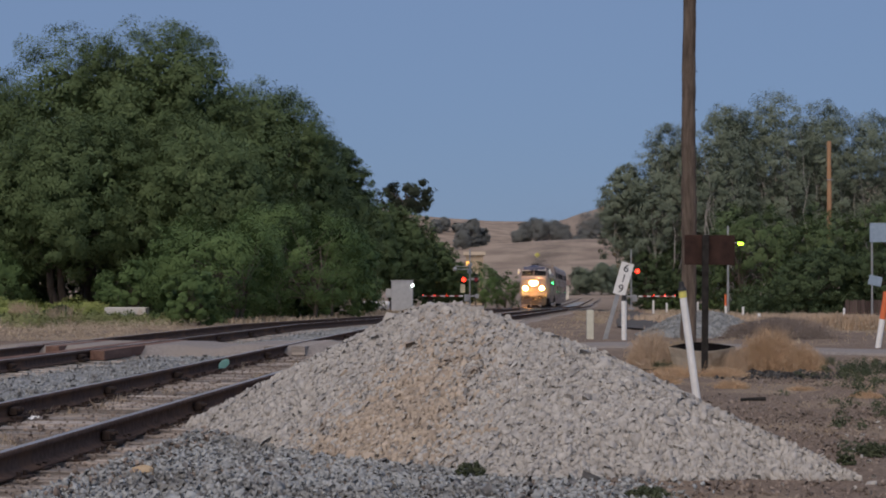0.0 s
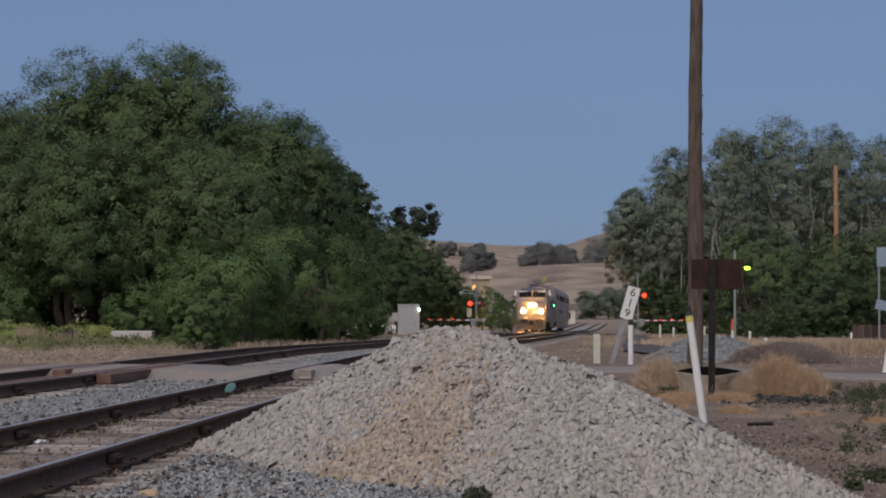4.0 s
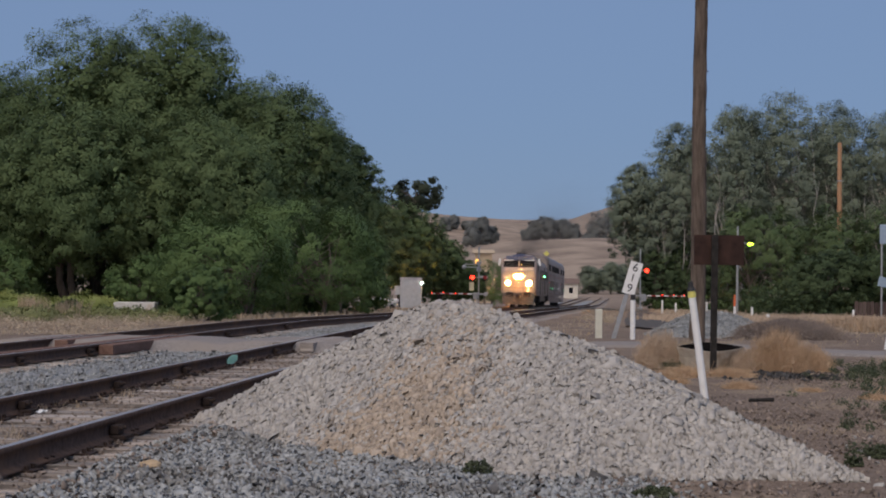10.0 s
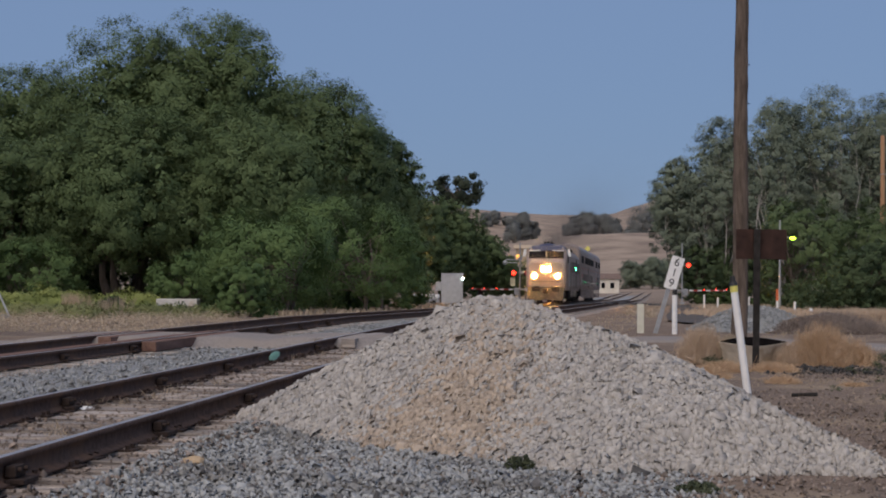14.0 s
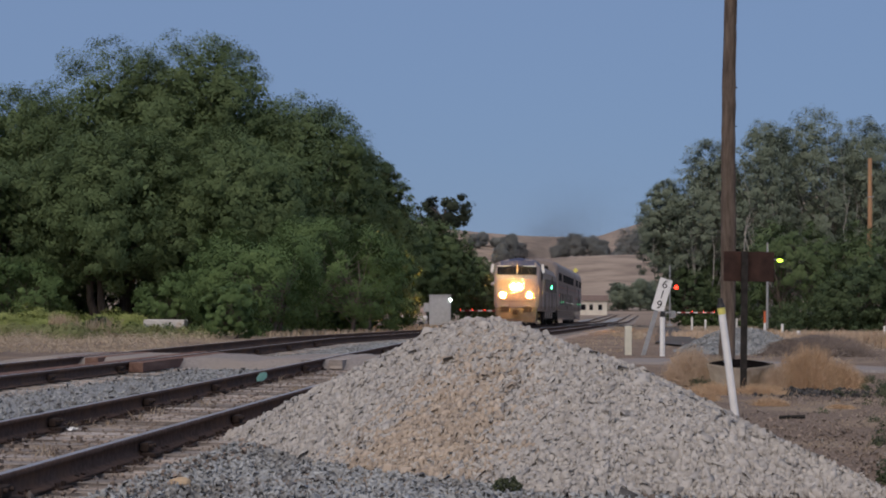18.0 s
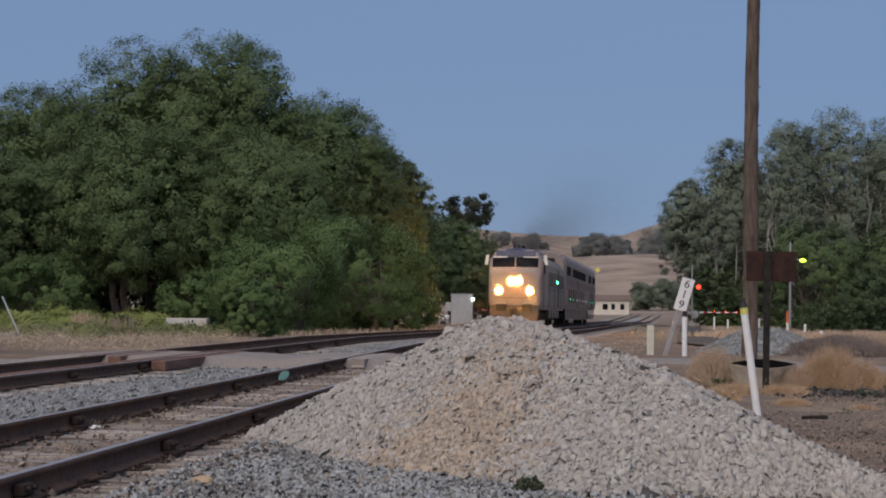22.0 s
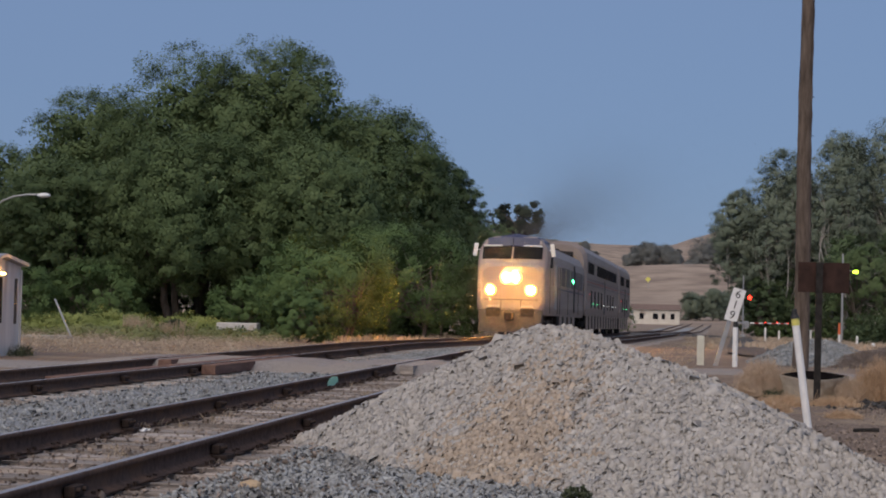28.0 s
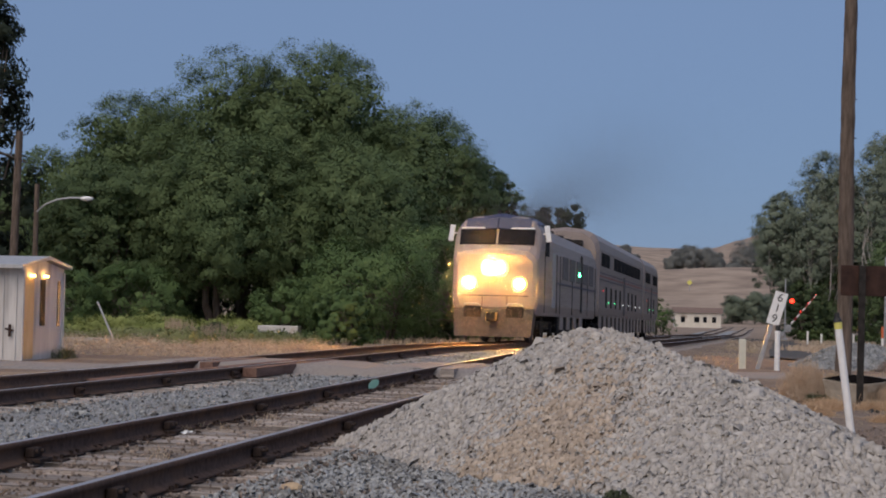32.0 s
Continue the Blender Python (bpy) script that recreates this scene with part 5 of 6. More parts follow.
def meadow(name, n, x0, x1, y0, y1, top, mat, label, size):
    """Soft rank growth: leaf clumps at all heights over the ground."""
    cx, cy = rng.uniform(x0, x1, n), rng.uniform(y0, y1, n)
    clear = np.abs(cx - 5.3 - (cy - 44) / 9.2) > 1.3  # the yard road stays bare
    cx, cy = cx[clear], cy[clear]
    n = len(cx)
    h = top * (0.55 + 0.45 * wobble(cx, cy, 4.0, 21)) * rng.uniform(0.1, 1.0, n)
    q, f, lean = leaves(rng, np.stack([cx, cy, land(cx, cy) + np.clip(h, 0.02, 9)], -1), 0.3, 46, size)
    ob = part(name, leafy(name, q, f, lean), mat)
    return tagged(ob, label, "grass", kind="stuff")




def mounds(name, places, mat, label, size):
    """Rank growth in rounded mounds: x, y, radius and height of each."""
    cs, outs = [], []
    for x, y, w, h in places:
        n = int(90 * w * max(w, h))
        d = rng.normal(size=(n, 3))
        d /= np.linalg.norm(d, axis=1, keepdims=True)
        d[:, 2] = np.abs(d[:, 2])
        reach = rng.uniform(0.7, 1.0, n) * (0.9 + 0.2 * lumpy(d, int(abs(x) * 10), 6.0))
        cs.append(np.array([x, y, float(land(x, y))]) + d * reach[:, None] * (w, w, h))
        outs.append(d)
    q, f, lean = leaves(rng, np.concatenate(cs), 0.22, 30, size, 0.0, np.concatenate(outs))
    return tagged(part(name, leafy(name, q, f, lean), mat), label, "grass", kind="stuff")


mounds("meadow_grass", [(rng.uniform(-27, -14.2), rng.uniform(63, 71), rng.uniform(0.8, 2.0), rng.uniform(0.5, 1.2)) for k in range(22)], M_FIELD, "yellow-green meadow growth in rounded mounds", 0.042)
mounds("meadow_tufts", [(rng.uniform(-22, -11), rng.uniform(54, 61), rng.uniform(0.5, 1.3), rng.uniform(0.22, 0.5)) for k in range(18)], M_MIXED, "low dull green tufts in dry grass", 0.035)
meadow("understorey", 900, -32, -5.5, 86, 91, 3.0, M_SHADE, "dark undergrowth below elm trees", 0.1)
meadow("low_growth", 480, -24, -8.8, 55, 63, 0.35, M_MIXED, "low dry and dull green weeds", 0.04)
meadow("grove_undergrowth", 1300, 18.5, 40, 104, 113, 3.2, M_SHADE, "dark green undergrowth below low trees", 0.07)
meadow("grove_edge_growth", 260, 18, 32, 145, 152, 1.6, M_WEED, "dark undergrowth below a poplar grove", 0.09)
meadow("shade_growth", 500, -15, -8, 63, 75, 0.45, M_WEED, "low dull green weeds under bushes", 0.05)
x, y = tufts(rng, 900, 20, -24, 1, 38, 62, 0.45)
keep = x < main_x(y) - 2.2
grass("dry_grass_far_side", rng, x[keep], y[keep], 0.07, M_STRAW, "short dry straw-coloured grass beyond the tracks", wide=0.012)
x, y = tufts(rng, 300, 24, -9, 8, 60, 132, 0.5)
keep = x < main_x(y) - 2.4
grass("dry_grass_line_side", rng, x[keep], y[keep], 0.24, M_STRAW, "dry straw-coloured grass along the main track", wide=0.035)
x, y = tufts(rng, 800, 18, 2, 34, 37, 112, 0.6)
keep = (x > side_x(y) + 2.6) & (np.abs(x - 5.3 - (y - 44) / 9.2) > 1.3)
grass("dry_grass_right", rng, x[keep], y[keep], 0.085, M_STRAW, "patchy dry straw-coloured grass on waste ground", wide=0.016)
for name, n, x0, x1, y0, y1 in (("straw_patch_far", 900, 9, 34, 66, 128), ("straw_patch_near", 260, 9, 17, 44, 68), ("straw_patch_line", 260, 6.2, 9.5, 48, 80), ("straw_patch_beyond", 1500, -24, -8, 38, 61)):
    meadow(name, n, x0, x1, y0, y1, 0.14, M_STRAW, "low pale dry grass on waste ground", 0.02 if x1 < 0 else 0.03)
x, y = tufts(rng, 520, 34, 2.0, 9.5, 13.5, 30.0, 0.2)
keep = pile_height(x, y) < 0.01
grass("dry_grass_near", rng, x[keep], y[keep], 0.05, M_STRAW, "short dry grass on brown earth", wide=0.0035, lean=0.7)
weedy = []
for cx, cy, w, h, k in ((7.0, 25.6, 0.5, 0.2, 34), (8.1, 25.2, 0.55, 0.17, 30), (6.7, 23.8, 0.4, 0.14, 26), (7.7, 23.0, 0.5, 0.12, 26), (5.9, 24.6, 0.25, 0.13, 14), (9.2, 24.4, 0.6, 0.16, 30),
                         (5.9, 26.4, 0.35, 0.2, 30), (6.5, 25.2, 0.4, 0.16, 30), (5.7, 23.0, 0.35, 0.14, 24), (6.1, 21.8, 0.35, 0.12, 22), (5.2, 21.0, 0.2, 0.09, 10),
                         (4.35, 18.2, 0.25, 0.08, 7), (4.85, 19.6, 0.3, 0.08, 8), (3.7, 15.4, 0.25, 0.07, 6), (3.4, 13.4, 0.2, 0.06, 5), (4.3, 16.6, 0.3, 0.07, 7), (5.0, 17.6, 0.3, 0.09, 9)):
    weedy.append(np.stack([rng.normal(cx, w * 0.8, k), rng.normal(cy, w * 1.1, k), rng.uniform(0.0, 0.7, k) * h], -1))
q, f, lean = leaves(rng, np.concatenate(weedy), 0.09, 60, 0.014)
tagged(part("green_weeds", leafy("green_weeds", np.maximum(q, (-99, -99, 0.0)), f, lean), M_DULLWEED), "low dull green weeds on waste ground", "weeds", kind="stuff")
x, y = tufts(rng, 60, 18, -4.5, -1.0, 9.5, 30, 0.04)
keep = np.abs(x - side_x(y)) < 0.72
x, y = x[keep], y[keep]
grass("track_weeds", rng, x, y, 0.09, M_STRAW, "dead grass stalks between rails", wide=0.003, lean=0.6, z=base_level(y) + 0.07)
x, y = tufts(rng, 320, 30, 15, 45, 100, 150, 0.6)
grass("dry_grass_grove", rng, x, y, 0.25, M_STRAW, "dry grass at the foot of trees", wide=0.02)


def weed_clump(x, y, h, w, seed, label, leaf=None):
    t = empty("weed", Matrix.Translation((x, y, 0)), label, "weed", "single weeds by the heap")
    r = np.random.default_rng(seed)
    d = r.normal(size=(70, 3))
    d /= np.linalg.norm(d, axis=1, keepdims=True)
    c = d * r.uniform(0.4, 0.95, (70, 1)) * (w / 2, w / 2, h)
    c[:, 2] = np.abs(c[:, 2])
    q, f, lean = leaves(r, c, w * 0.08, 34, 0.008)
    part("foliage", leafy("foliage", np.maximum(q, [-9, -9, 0.0]), f, lean), leaf or M_DULLWEED, t)
    v, ff = [], []
    for p in c[:14]:
        limb(v, ff, (p[0] * 0.3, p[1] * 0.3, -0.01), p, 0.004, 0.002, 4)
    part("stems", mesh_from("stems", np.array(v), np.array(ff)), M_WEED, t)


weed_clump(0.22, 11.4, 0.13, 0.24, 3, "small dark green weed at the foot of a stone heap")
weed_clump(2.1, 11.9, 0.09, 0.2, 4, "small dark green weed at the foot of a stone heap")
weed_clump(2.92, 12.2, 0.13, 0.17, 5, "small dark green weed beside pale stones")
weed_clump(1.28, 10.4, 0.06, 0.34, 6, "spreading green weed on brown earth")
weed_clump(3.3, 12.9, 0.1, 0.3, 8, "spreading green weed on brown earth")
weed_clump(3.45, 26.0, 0.16, 0.5, 7, "low green weed before dry brush")


def tumbleweed(x, y, w, h, seed, straw=None):
    """A dry brush: many thin arching stems with small straw twigs."""
    t = empty("dry_brush", Matrix.Translation((x, y, 0)), "rounded bush of dry orange-tan brush", "dry brush", "dry brush bushes")
    r = np.random.default_rng(seed)
    n = int(3000 + 15000 * w * h)
    d = r.normal(size=(n, 3))
    d /= np.linalg.norm(d, axis=1, keepdims=True)
    d[:, 2] = np.abs(d[:, 2])
    lumps = r.normal(size=(9, 3))
    lumps /= np.linalg.norm(lumps, axis=1, keepdims=True)
    rad = r.uniform(0.15, 1, n) ** 0.45 * (0.7 + 0.3 * smooth_step(np.max(d @ lumps.T, axis=1), 0.4, 0.95)) * r.uniform(0.85, 1.15, n)
    top = d * rad[:, None] * np.array([w / 2, w / 2, h])
    way = d * 0.7 + r.normal(size=(n, 3)) * 0.45 + (0, 0, 0.6)
    way /= np.linalg.norm(way, axis=1, keepdims=True)
    base_p = top - way * (r.uniform(0.06, 0.22, n))[:, None]
    base_p[:, 2] = np.maximum(base_p[:, 2], 0)
    side = r.normal(size=(n, 3)) * 0.0016
    v = np.stack([base_p - side, base_p + side, top + side * 0.3, top - side * 0.3], 1).reshape(-1, 3)
    part("foliage", mesh_from("foliage", v, np.arange(n * 4).reshape(-1, 4)), straw or M_BRUSH, t)
    v, f = [], []
    for k in range(24):
        aa, uu = r.uniform(0, 6.28), r.uniform(0.2, 0.8)
        limb(v, f, (0, 0, -0.02), (np.cos(aa) * uu * w / 2, np.sin(aa) * uu * w / 2, h * 0.7), 0.006, 0.002, 5)
    part("stems", mesh_from("stems", np.array(v), np.array(f)), M_BRUSH, t)


tumbleweed(3.36, 26.4, 1.05, 0.6, 1, M_PALEBRUSH)
tumbleweed(4.98, 25.6, 1.1, 0.68, 2)
tumbleweed(5.5, 25.8, 0.8, 0.42, 12)
tumbleweed(4.52, 25.5, 0.6, 0.4, 13, M_PALEBRUSH)
tumbleweed(4.1, 29.0, 0.7, 0.4, 3, M_STRAW)
tumbleweed(3.25, 23.7, 0.75, 0.2, 4)
tumbleweed(4.0, 23.9, 0.8, 0.16, 6)
tumbleweed(3.62, 21.0, 0.5, 0.13, 5)
tumbleweed(2.85, 22.3, 0.7, 0.2, 7)
tumbleweed(4.4, 20.6, 0.4, 0.09, 8)
tumbleweed(4.9, 19.4, 0.4, 0.08, 9)

M_DEADBRUSH = leaf_material("dead grey-brown brush", (0.2, 0.162, 0.138), (0.33, 0.275, 0.238))
tumbleweed(8.15, 41.2, 3.2, 0.6, 14, M_DEADBRUSH)
x, y = tufts(rng, 70, 60, 11.2, 13.4, 50.0, 53.5, 0.2)
grass("pale_grass_stand", rng, x, y, 0.44, M_PALEBRUSH, "stand of tall pale dry grass before a fence", wide=0.018, lean=0.18)
x, y = tufts(rng, 240, 50, 8.6, 17.5, 52, 80, 0.35)
grass("pale_grass_strip", rng, x, y, 0.3, M_PALEBRUSH, "pale dry grass in strips on waste ground", wide=0.026, lean=0.25)

# ---- things on the waste ground ----
bm = bmesh.new()
box(bm, (0, 0, 0.06), (1.9, 0.34, 0.14), None, 0.02)
t = part("pale_beam", bm, M_CONC)
t.matrix_world = leaning(13.6, 64.5)
tagged(t, "pale weathered beam lying in dry grass", "beam")
M_EARTHCONC = material("earth-stained concrete", (0.36, 0.31, 0.25), (0.5, 0.44, 0.36), 8, 0.95, patch=(0.28, 0.22, 0.16), patch_scale=3)
# near-black colour that stands for shade inside the ring
M_VOID = material("black mouth shade", (0.006, 0.005, 0.005), (0.014, 0.012, 0.011), 9, 1.0, bump=0.3)
M_VOID.node_tree.nodes["Principled BSDF"].inputs["Specular IOR Level"].default_value = 0.0
t = empty("concrete_ring", pose(4.05, 26.2, 0.0, 10.0), "half-buried pale concrete pipe ring with a dark mouth", "pipe ring")
bm = bmesh.new()
rings = [(0.46, 0.3, -0.1), (0.48, 0.32, 0.2), (0.52, 0.34, 0.32), (0.52, 0.34, 0.345), (0.51, 0.325, 0.345), (0.48, 0.3, 0.27)]


def lens(w, d, k):
    """A point on a pointed oval outline."""
    a = k * math.pi / 18
    return w * math.cos(a), d * math.copysign(1 - abs(math.cos(a)) ** 1.6, math.sin(a)) if k % 18 else 0.0


loops = [[bm.verts.new((*lens(w, d, k), z)) for k in range(36)] for w, d, z in rings]
for a, b in zip(loops, loops[1:]):
    for k in range(36):
        bm.faces.new((a[k], a[(k + 1) % 36], b[(k + 1) % 36], b[k]))
part("ring", bm, M_EARTHCONC, t)
# a black lid at the rim imitates the shaded hollow
bm = bmesh.new()
lids = [[bm.verts.new((*lens(0.51, 0.326, k), z)) for k in range(36)] for z in (0.343, 0.348)]
for k in range(36):
    bm.faces.new((lids[0][k], lids[0][(k + 1) % 36], lids[1][(k + 1) % 36], lids[1][k]))
bm.faces.new(lids[1])
part("mouth", bm, M_VOID, t, "black lid for the shade inside")
bm = bmesh.new()
rod(bm, (-0.14, 0.0, 0.02), (-0.02, 0.02, 0.028), 0.022, 0.019, 7)
rod(bm, (-0.02, 0.02, 0.028), (0.14, -0.01, 0.034), 0.019, 0.023, 7)
ob = part("scrap_timber", bm, M_UNDER)
ob.matrix_world = pose(3.48, 18.8, 0)
tagged(ob, "short dark scrap of timber lying on earth", "timber")


def hose(points, r, mat, label):
    bm = bmesh.new()
    for a, b in zip(points, points[1:]):
        rod(bm, a, b, r, None, 10)
    t = empty("black_pipe", Matrix(), label, "pipe")
    part("tube", bm, mat, t)


hose([(14.3, 70, -0.18), (13.9, 64, -0.1), (13.4, 58, -0.02), (12.9, 54, 0.02), (12.6, 51, 0.05)], 0.05, M_BLACK, "long black plastic pipe lying on waste ground")
for x, y, h in ((17.2, 96, 0.55), (14.9, 118, 0.9), (15.7, 117, 0.75), (18.6, 122, 0.8), (21.5, 90, 0.5), (13.2, 70, 0.35)):
    t = empty("white_stake", leaning(x, y), "short white stake on waste ground", "stake", "white stakes")
    bm = bmesh.new()
    rod(bm, (0, 0, 0), (0, 0, h), 0.07, None, 12)
    part("tube", bm, M_WHITE, t)
    bm = bmesh.new()
    rod(bm, (0, 0, h), (0, 0, h + 0.03), 0.072, 0.04, 12)
    part("cap", bm, M_WHITE, t)

t = empty("lamp_pole", leaning(18.4, 108), "slim grey pole with a lime-green lamp", "lamp pole")
bm = bmesh.new()
rod(bm, (0, 0, 0), (0, 0, 5.7), 0.09, 0.06, 12)
part("pole", bm, M_GALV, t)
bm = bmesh.new()
rod(bm, (0, 0, 4.65), (0.6, -0.1, 4.6), 0.035, None, 8)
part("arm", bm, M_GALV, t)
bm = bmesh.new()
bmesh.ops.create_icosphere(bm, subdivisions=2, radius=0.13, matrix=Matrix.Translation((0.78, -0.1, 4.56)) @ Matrix.Diagonal((1.5, 1, 0.85, 1)))
part("lamp", bm, glow("lime lamp", (0.55, 1.0, 0.04), 6.0), t, "lit lime-green lamp", True)

t = empty("wooden_pole", leaning(27.4, 119), "bare orange-brown timber pole rising behind trees", "utility pole")
bm = bmesh.new()
rod(bm, (0, 0, 0), (0, 0, 12.1), 0.2, 0.14, 14)
part("pole", bm, M_NEWPOLE, t, smooth=True)
bm = bmesh.new()
box(bm, (0, -0.16, 9.4), (0.5, 0.05, 0.06))
part("bracket", bm, M_GALV, t)

# a board fence, a road sign and a street sign beyond the waste ground
M_FENCE = material("old fence boards", (0.07, 0.05, 0.045), (0.14, 0.105, 0.09), 8, 0.95, stretch=(1, 1, 0.1), random_part=0.3)
t = empty("board_fence", leaning(17.2, 71.5), "low fence of old brown boards", "fence")
for k in range(22):
    bm = bmesh.new()
    box(bm, (k * 0.17, random.uniform(-0.01, 0.01), 0.48), (0.15, 0.022, 0.95 + random.uniform(-0.05, 0.05)), Matrix.Rotation(radians(random.uniform(-1.5, 1.5)), 4, "Y"))
    part("board", bm, M_FENCE, t)
for k in range(2):
    bm = bmesh.new()
    box(bm, (1.8, 0.04, 0.25 + 0.5 * k), (3.8, 0.05, 0.08))
    part("fence_rail", bm, M_FENCE, t)
t = empty("road_sign", leaning(17.95, 70.3), "blue-grey back of a road sign among leaves", "sign")
bm = bmesh.new()
rod(bm, (0, 0, 0), (0, 0, 4.1), 0.04, None, 10)
part("post", bm, M_GALV, t)
M_SIGN = material("blue-grey sign back", (0.25, 0.33, 0.42), (0.34, 0.43, 0.52), 6, 0.5, 0.2, bump=0.05)
bm = bmesh.new()
box(bm, (0.4, -0.05, 3.75), (1.0, 0.02, 0.8), None, 0.01)
part("plate", bm, M_SIGN, t)
bm = bmesh.new()
box(bm, (0.12, -0.05, 1.75), (0.55, 0.02, 0.4), Matrix.Rotation(radians(12), 4, "Y"), 0.01)
part("lower_plate", bm, M_SIGN, t)

# ---- far side of the tracks: shed, poles, trailer, slab ----
M_SIDING = material("chalky white board siding", (0.5, 0.48, 0.46), (0.66, 0.64, 0.61), 6, 0.85, stretch=(1, 1, 0.12), patch=(0.38, 0.36, 0.34), patch_scale=2.5, patch_from=0.58)
M_DOOR = material("ochre door paint", (0.5, 0.36, 0.19), (0.66, 0.5, 0.3), 5, 0.7, stretch=(1, 1, 0.2))
M_TIN = material("dull tin roof", (0.36, 0.36, 0.36), (0.5, 0.5, 0.5), 8, 0.55, 0.4, bump=0.1)
shed = empty("shed", pose(-11.5, 33.6, -0.02, 0, 0, 83.8), "small white board shed with tin roof and lit lamps", "shed")
# local +x runs along the door side away from the camera, +y along the board side
bm = bmesh.new()
box(bm, (1.02, 2.2, 0.92), (2.04, 4.4, 1.84))
part("wall", bm, M_SIDING, shed)
for k in range(16):
    bm = bmesh.new()
    box(bm, (-0.012, 0.12 + k * 0.28, 0.92), (0.028, 0.03, 1.8))
    part("batten", bm, M_SIDING, shed)
bm = bmesh.new()
loft(bm, [[(-0.3, y, 1.89), (1.0, y, 2.1), (2.16, y, 1.92), (2.16, y, 1.99), (1.0, y, 2.17), (-0.3, y, 1.96)] for y in (-0.14, 4.7)])
part("roof", bm, M_TIN, shed, "dull tin roof")
bm = bmesh.new()
loft(bm, [[(0.0, y, 1.84), (2.04, y, 1.84), (2.04, y, 1.92), (1.0, y, 2.08), (0.0, y, 1.92)] for y in (0.0, 4.4)])
part("gable", bm, M_SIDING, shed)
for x, w, z0, z1, mat, nm, lab in ((0.33, 0.45, 0.04, 1.72, M_DOOR, "door", "ochre door"), (0.98, 0.24, 0.72, 1.68, M_GLASS, "window", ""), (1.78, 0.12, 0.7, 1.66, M_BLACK, "shutter", "narrow black shutter")):
    bm = bmesh.new()
    box(bm, (x, -0.004, (z0 + z1) / 2), (w, 0.02, z1 - z0), None, 0.003)
    part(nm, bm, mat, shed, lab)
for x in (0.03, 2.01):
    bm = bmesh.new()
    box(bm, (x, -0.012, 0.92), (0.06, 0.04, 1.84))
    part("corner_board", bm, M_SIDING, shed)
for x in (0.33, 0.98):
    bm = bmesh.new()
    box(bm, (x, -0.07, 1.75), (0.15, 0.06, 0.05), None, 0.015)
    part("wall_lamp", bm, glow("warm wall lamp", (1.0, 0.5, 0.12), 22.0), shed, "small lit warm lamp")
bm = bmesh.new()
rod(bm, (-0.06, 0.22, 0.5), (-0.06, 0.22, 0.75), 0.03, None, 8)
rod(bm, (-0.06, 0.14, 0.62), (-0.06, 0.32, 0.66), 0.02, None, 8)
part("handle", bm, M_RUST, shed, "rusty handle")
x, y = tufts(rng, 8, 24, -11.25, -11.05, 34.8, 35.5, 0.09)
grass("shed_weeds", rng, x, y, 0.26, M_DULLWEED, "green weeds at the foot of a shed", wide=0.006)

t = empty("utility_pole", leaning(-20.95, 60, 1.0), "plain grey-brown timber pole beside trees", "utility pole")
bm = bmesh.new()
rod(bm, (0, 0, 0), (0, 0, 7.5), 0.16, 0.13, 14)
part("pole", bm, M_POLE, t, smooth=True)
t = empty("street_lamp", leaning(-20.1, 60), "timber street lamp pole with a curved metal arm", "street lamp")
bm = bmesh.new()
rod(bm, (0, 0, 0), (0, 0, 5.6), 0.11, 0.09, 14)
part("pole", bm, M_POLE, t, smooth=True)
bm = bmesh.new()
pts = [(0.0, -0.05, 4.55), (0.35, -0.1, 4.85), (0.8, -0.12, 5.03), (1.3, -0.14, 5.1), (1.75, -0.15, 5.1)]
for a, b in zip(pts, pts[1:]):
    rod(bm, a, b, 0.035, None, 10)
part("arm", bm, M_GALV, t)
bm = bmesh.new()
bmesh.ops.create_icosphere(bm, subdivisions=2, radius=0.16, matrix=Matrix.Translation((1.9, -0.15, 5.08)) @ Matrix.Diagonal((1.6, 0.9, 0.55, 1)))
part("lamp_head", bm, M_WHITE, t, "pale oval lamp head", True)
t = empty("leaning_pipe", leaning(-15.2, 53.5, -25), "thin white pipe standing at a lean in grass", "pipe")
bm = bmesh.new()
rod(bm, (0, 0, 0), (0, 0, 1.45), 0.032, None, 10)
part("tube", bm, M_GREY, t)
bm = bmesh.new()
box(bm, (0, 0, 0.3), (1.6, 0.8, 0.64), None, 0.04)
t = part("concrete_slab", bm, material("pale stained slab", (0.5, 0.48, 0.45), (0.64, 0.62, 0.58), 5, 0.9, patch=(0.42, 0.28, 0.15), patch_scale=1.4, patch_from=0.57))
t.matrix_world = leaning(-12.15, 66)
tagged(t, "pale weathered concrete block lying under trees", "concrete block")
bm = bmesh.new()
box(bm, (0, 0, 0.06), (1.9, 0.9, 0.16), None, 0.02)
t = part("concrete_slab", bm, M_CONC)
t.matrix_world = leaning(-16.2, 53.0)
tagged(t, "low pale concrete slab in dry grass", "concrete slab")
tree("bush", -13.5, 60.2, 0.75, 1.05, 47, M_SHADE, M_BARK, "small dark shrub among dry grass", 60, 60, 0.035, 0.0, 0.3, shape="dome", clump_size=0.1)
x, y = tufts(rng, 14, 40, -15.0, -14.3, 59.2, 60.2, 0.1)
grass("pale_stalks", rng, x, y, 0.75, M_PALEBRUSH, "tall pale dead stalks in dry grass", wide=0.012, lean=0.1)
t = empty("flat_trailer", leaning(-4.9, 128), "low white covered trailer parked by a cabinet", "trailer")
bm = bmesh.new()
box(bm, (0, 0, 0.42), (2.2, 2.0, 0.3), None, 0.06)
part("bed", bm, M_GREY, t)
bm = bmesh.new()
box(bm, (0, 0, 0.7), (2.3, 2.1, 0.28), None, 0.1)
part("cover", bm, M_WHITE, t)
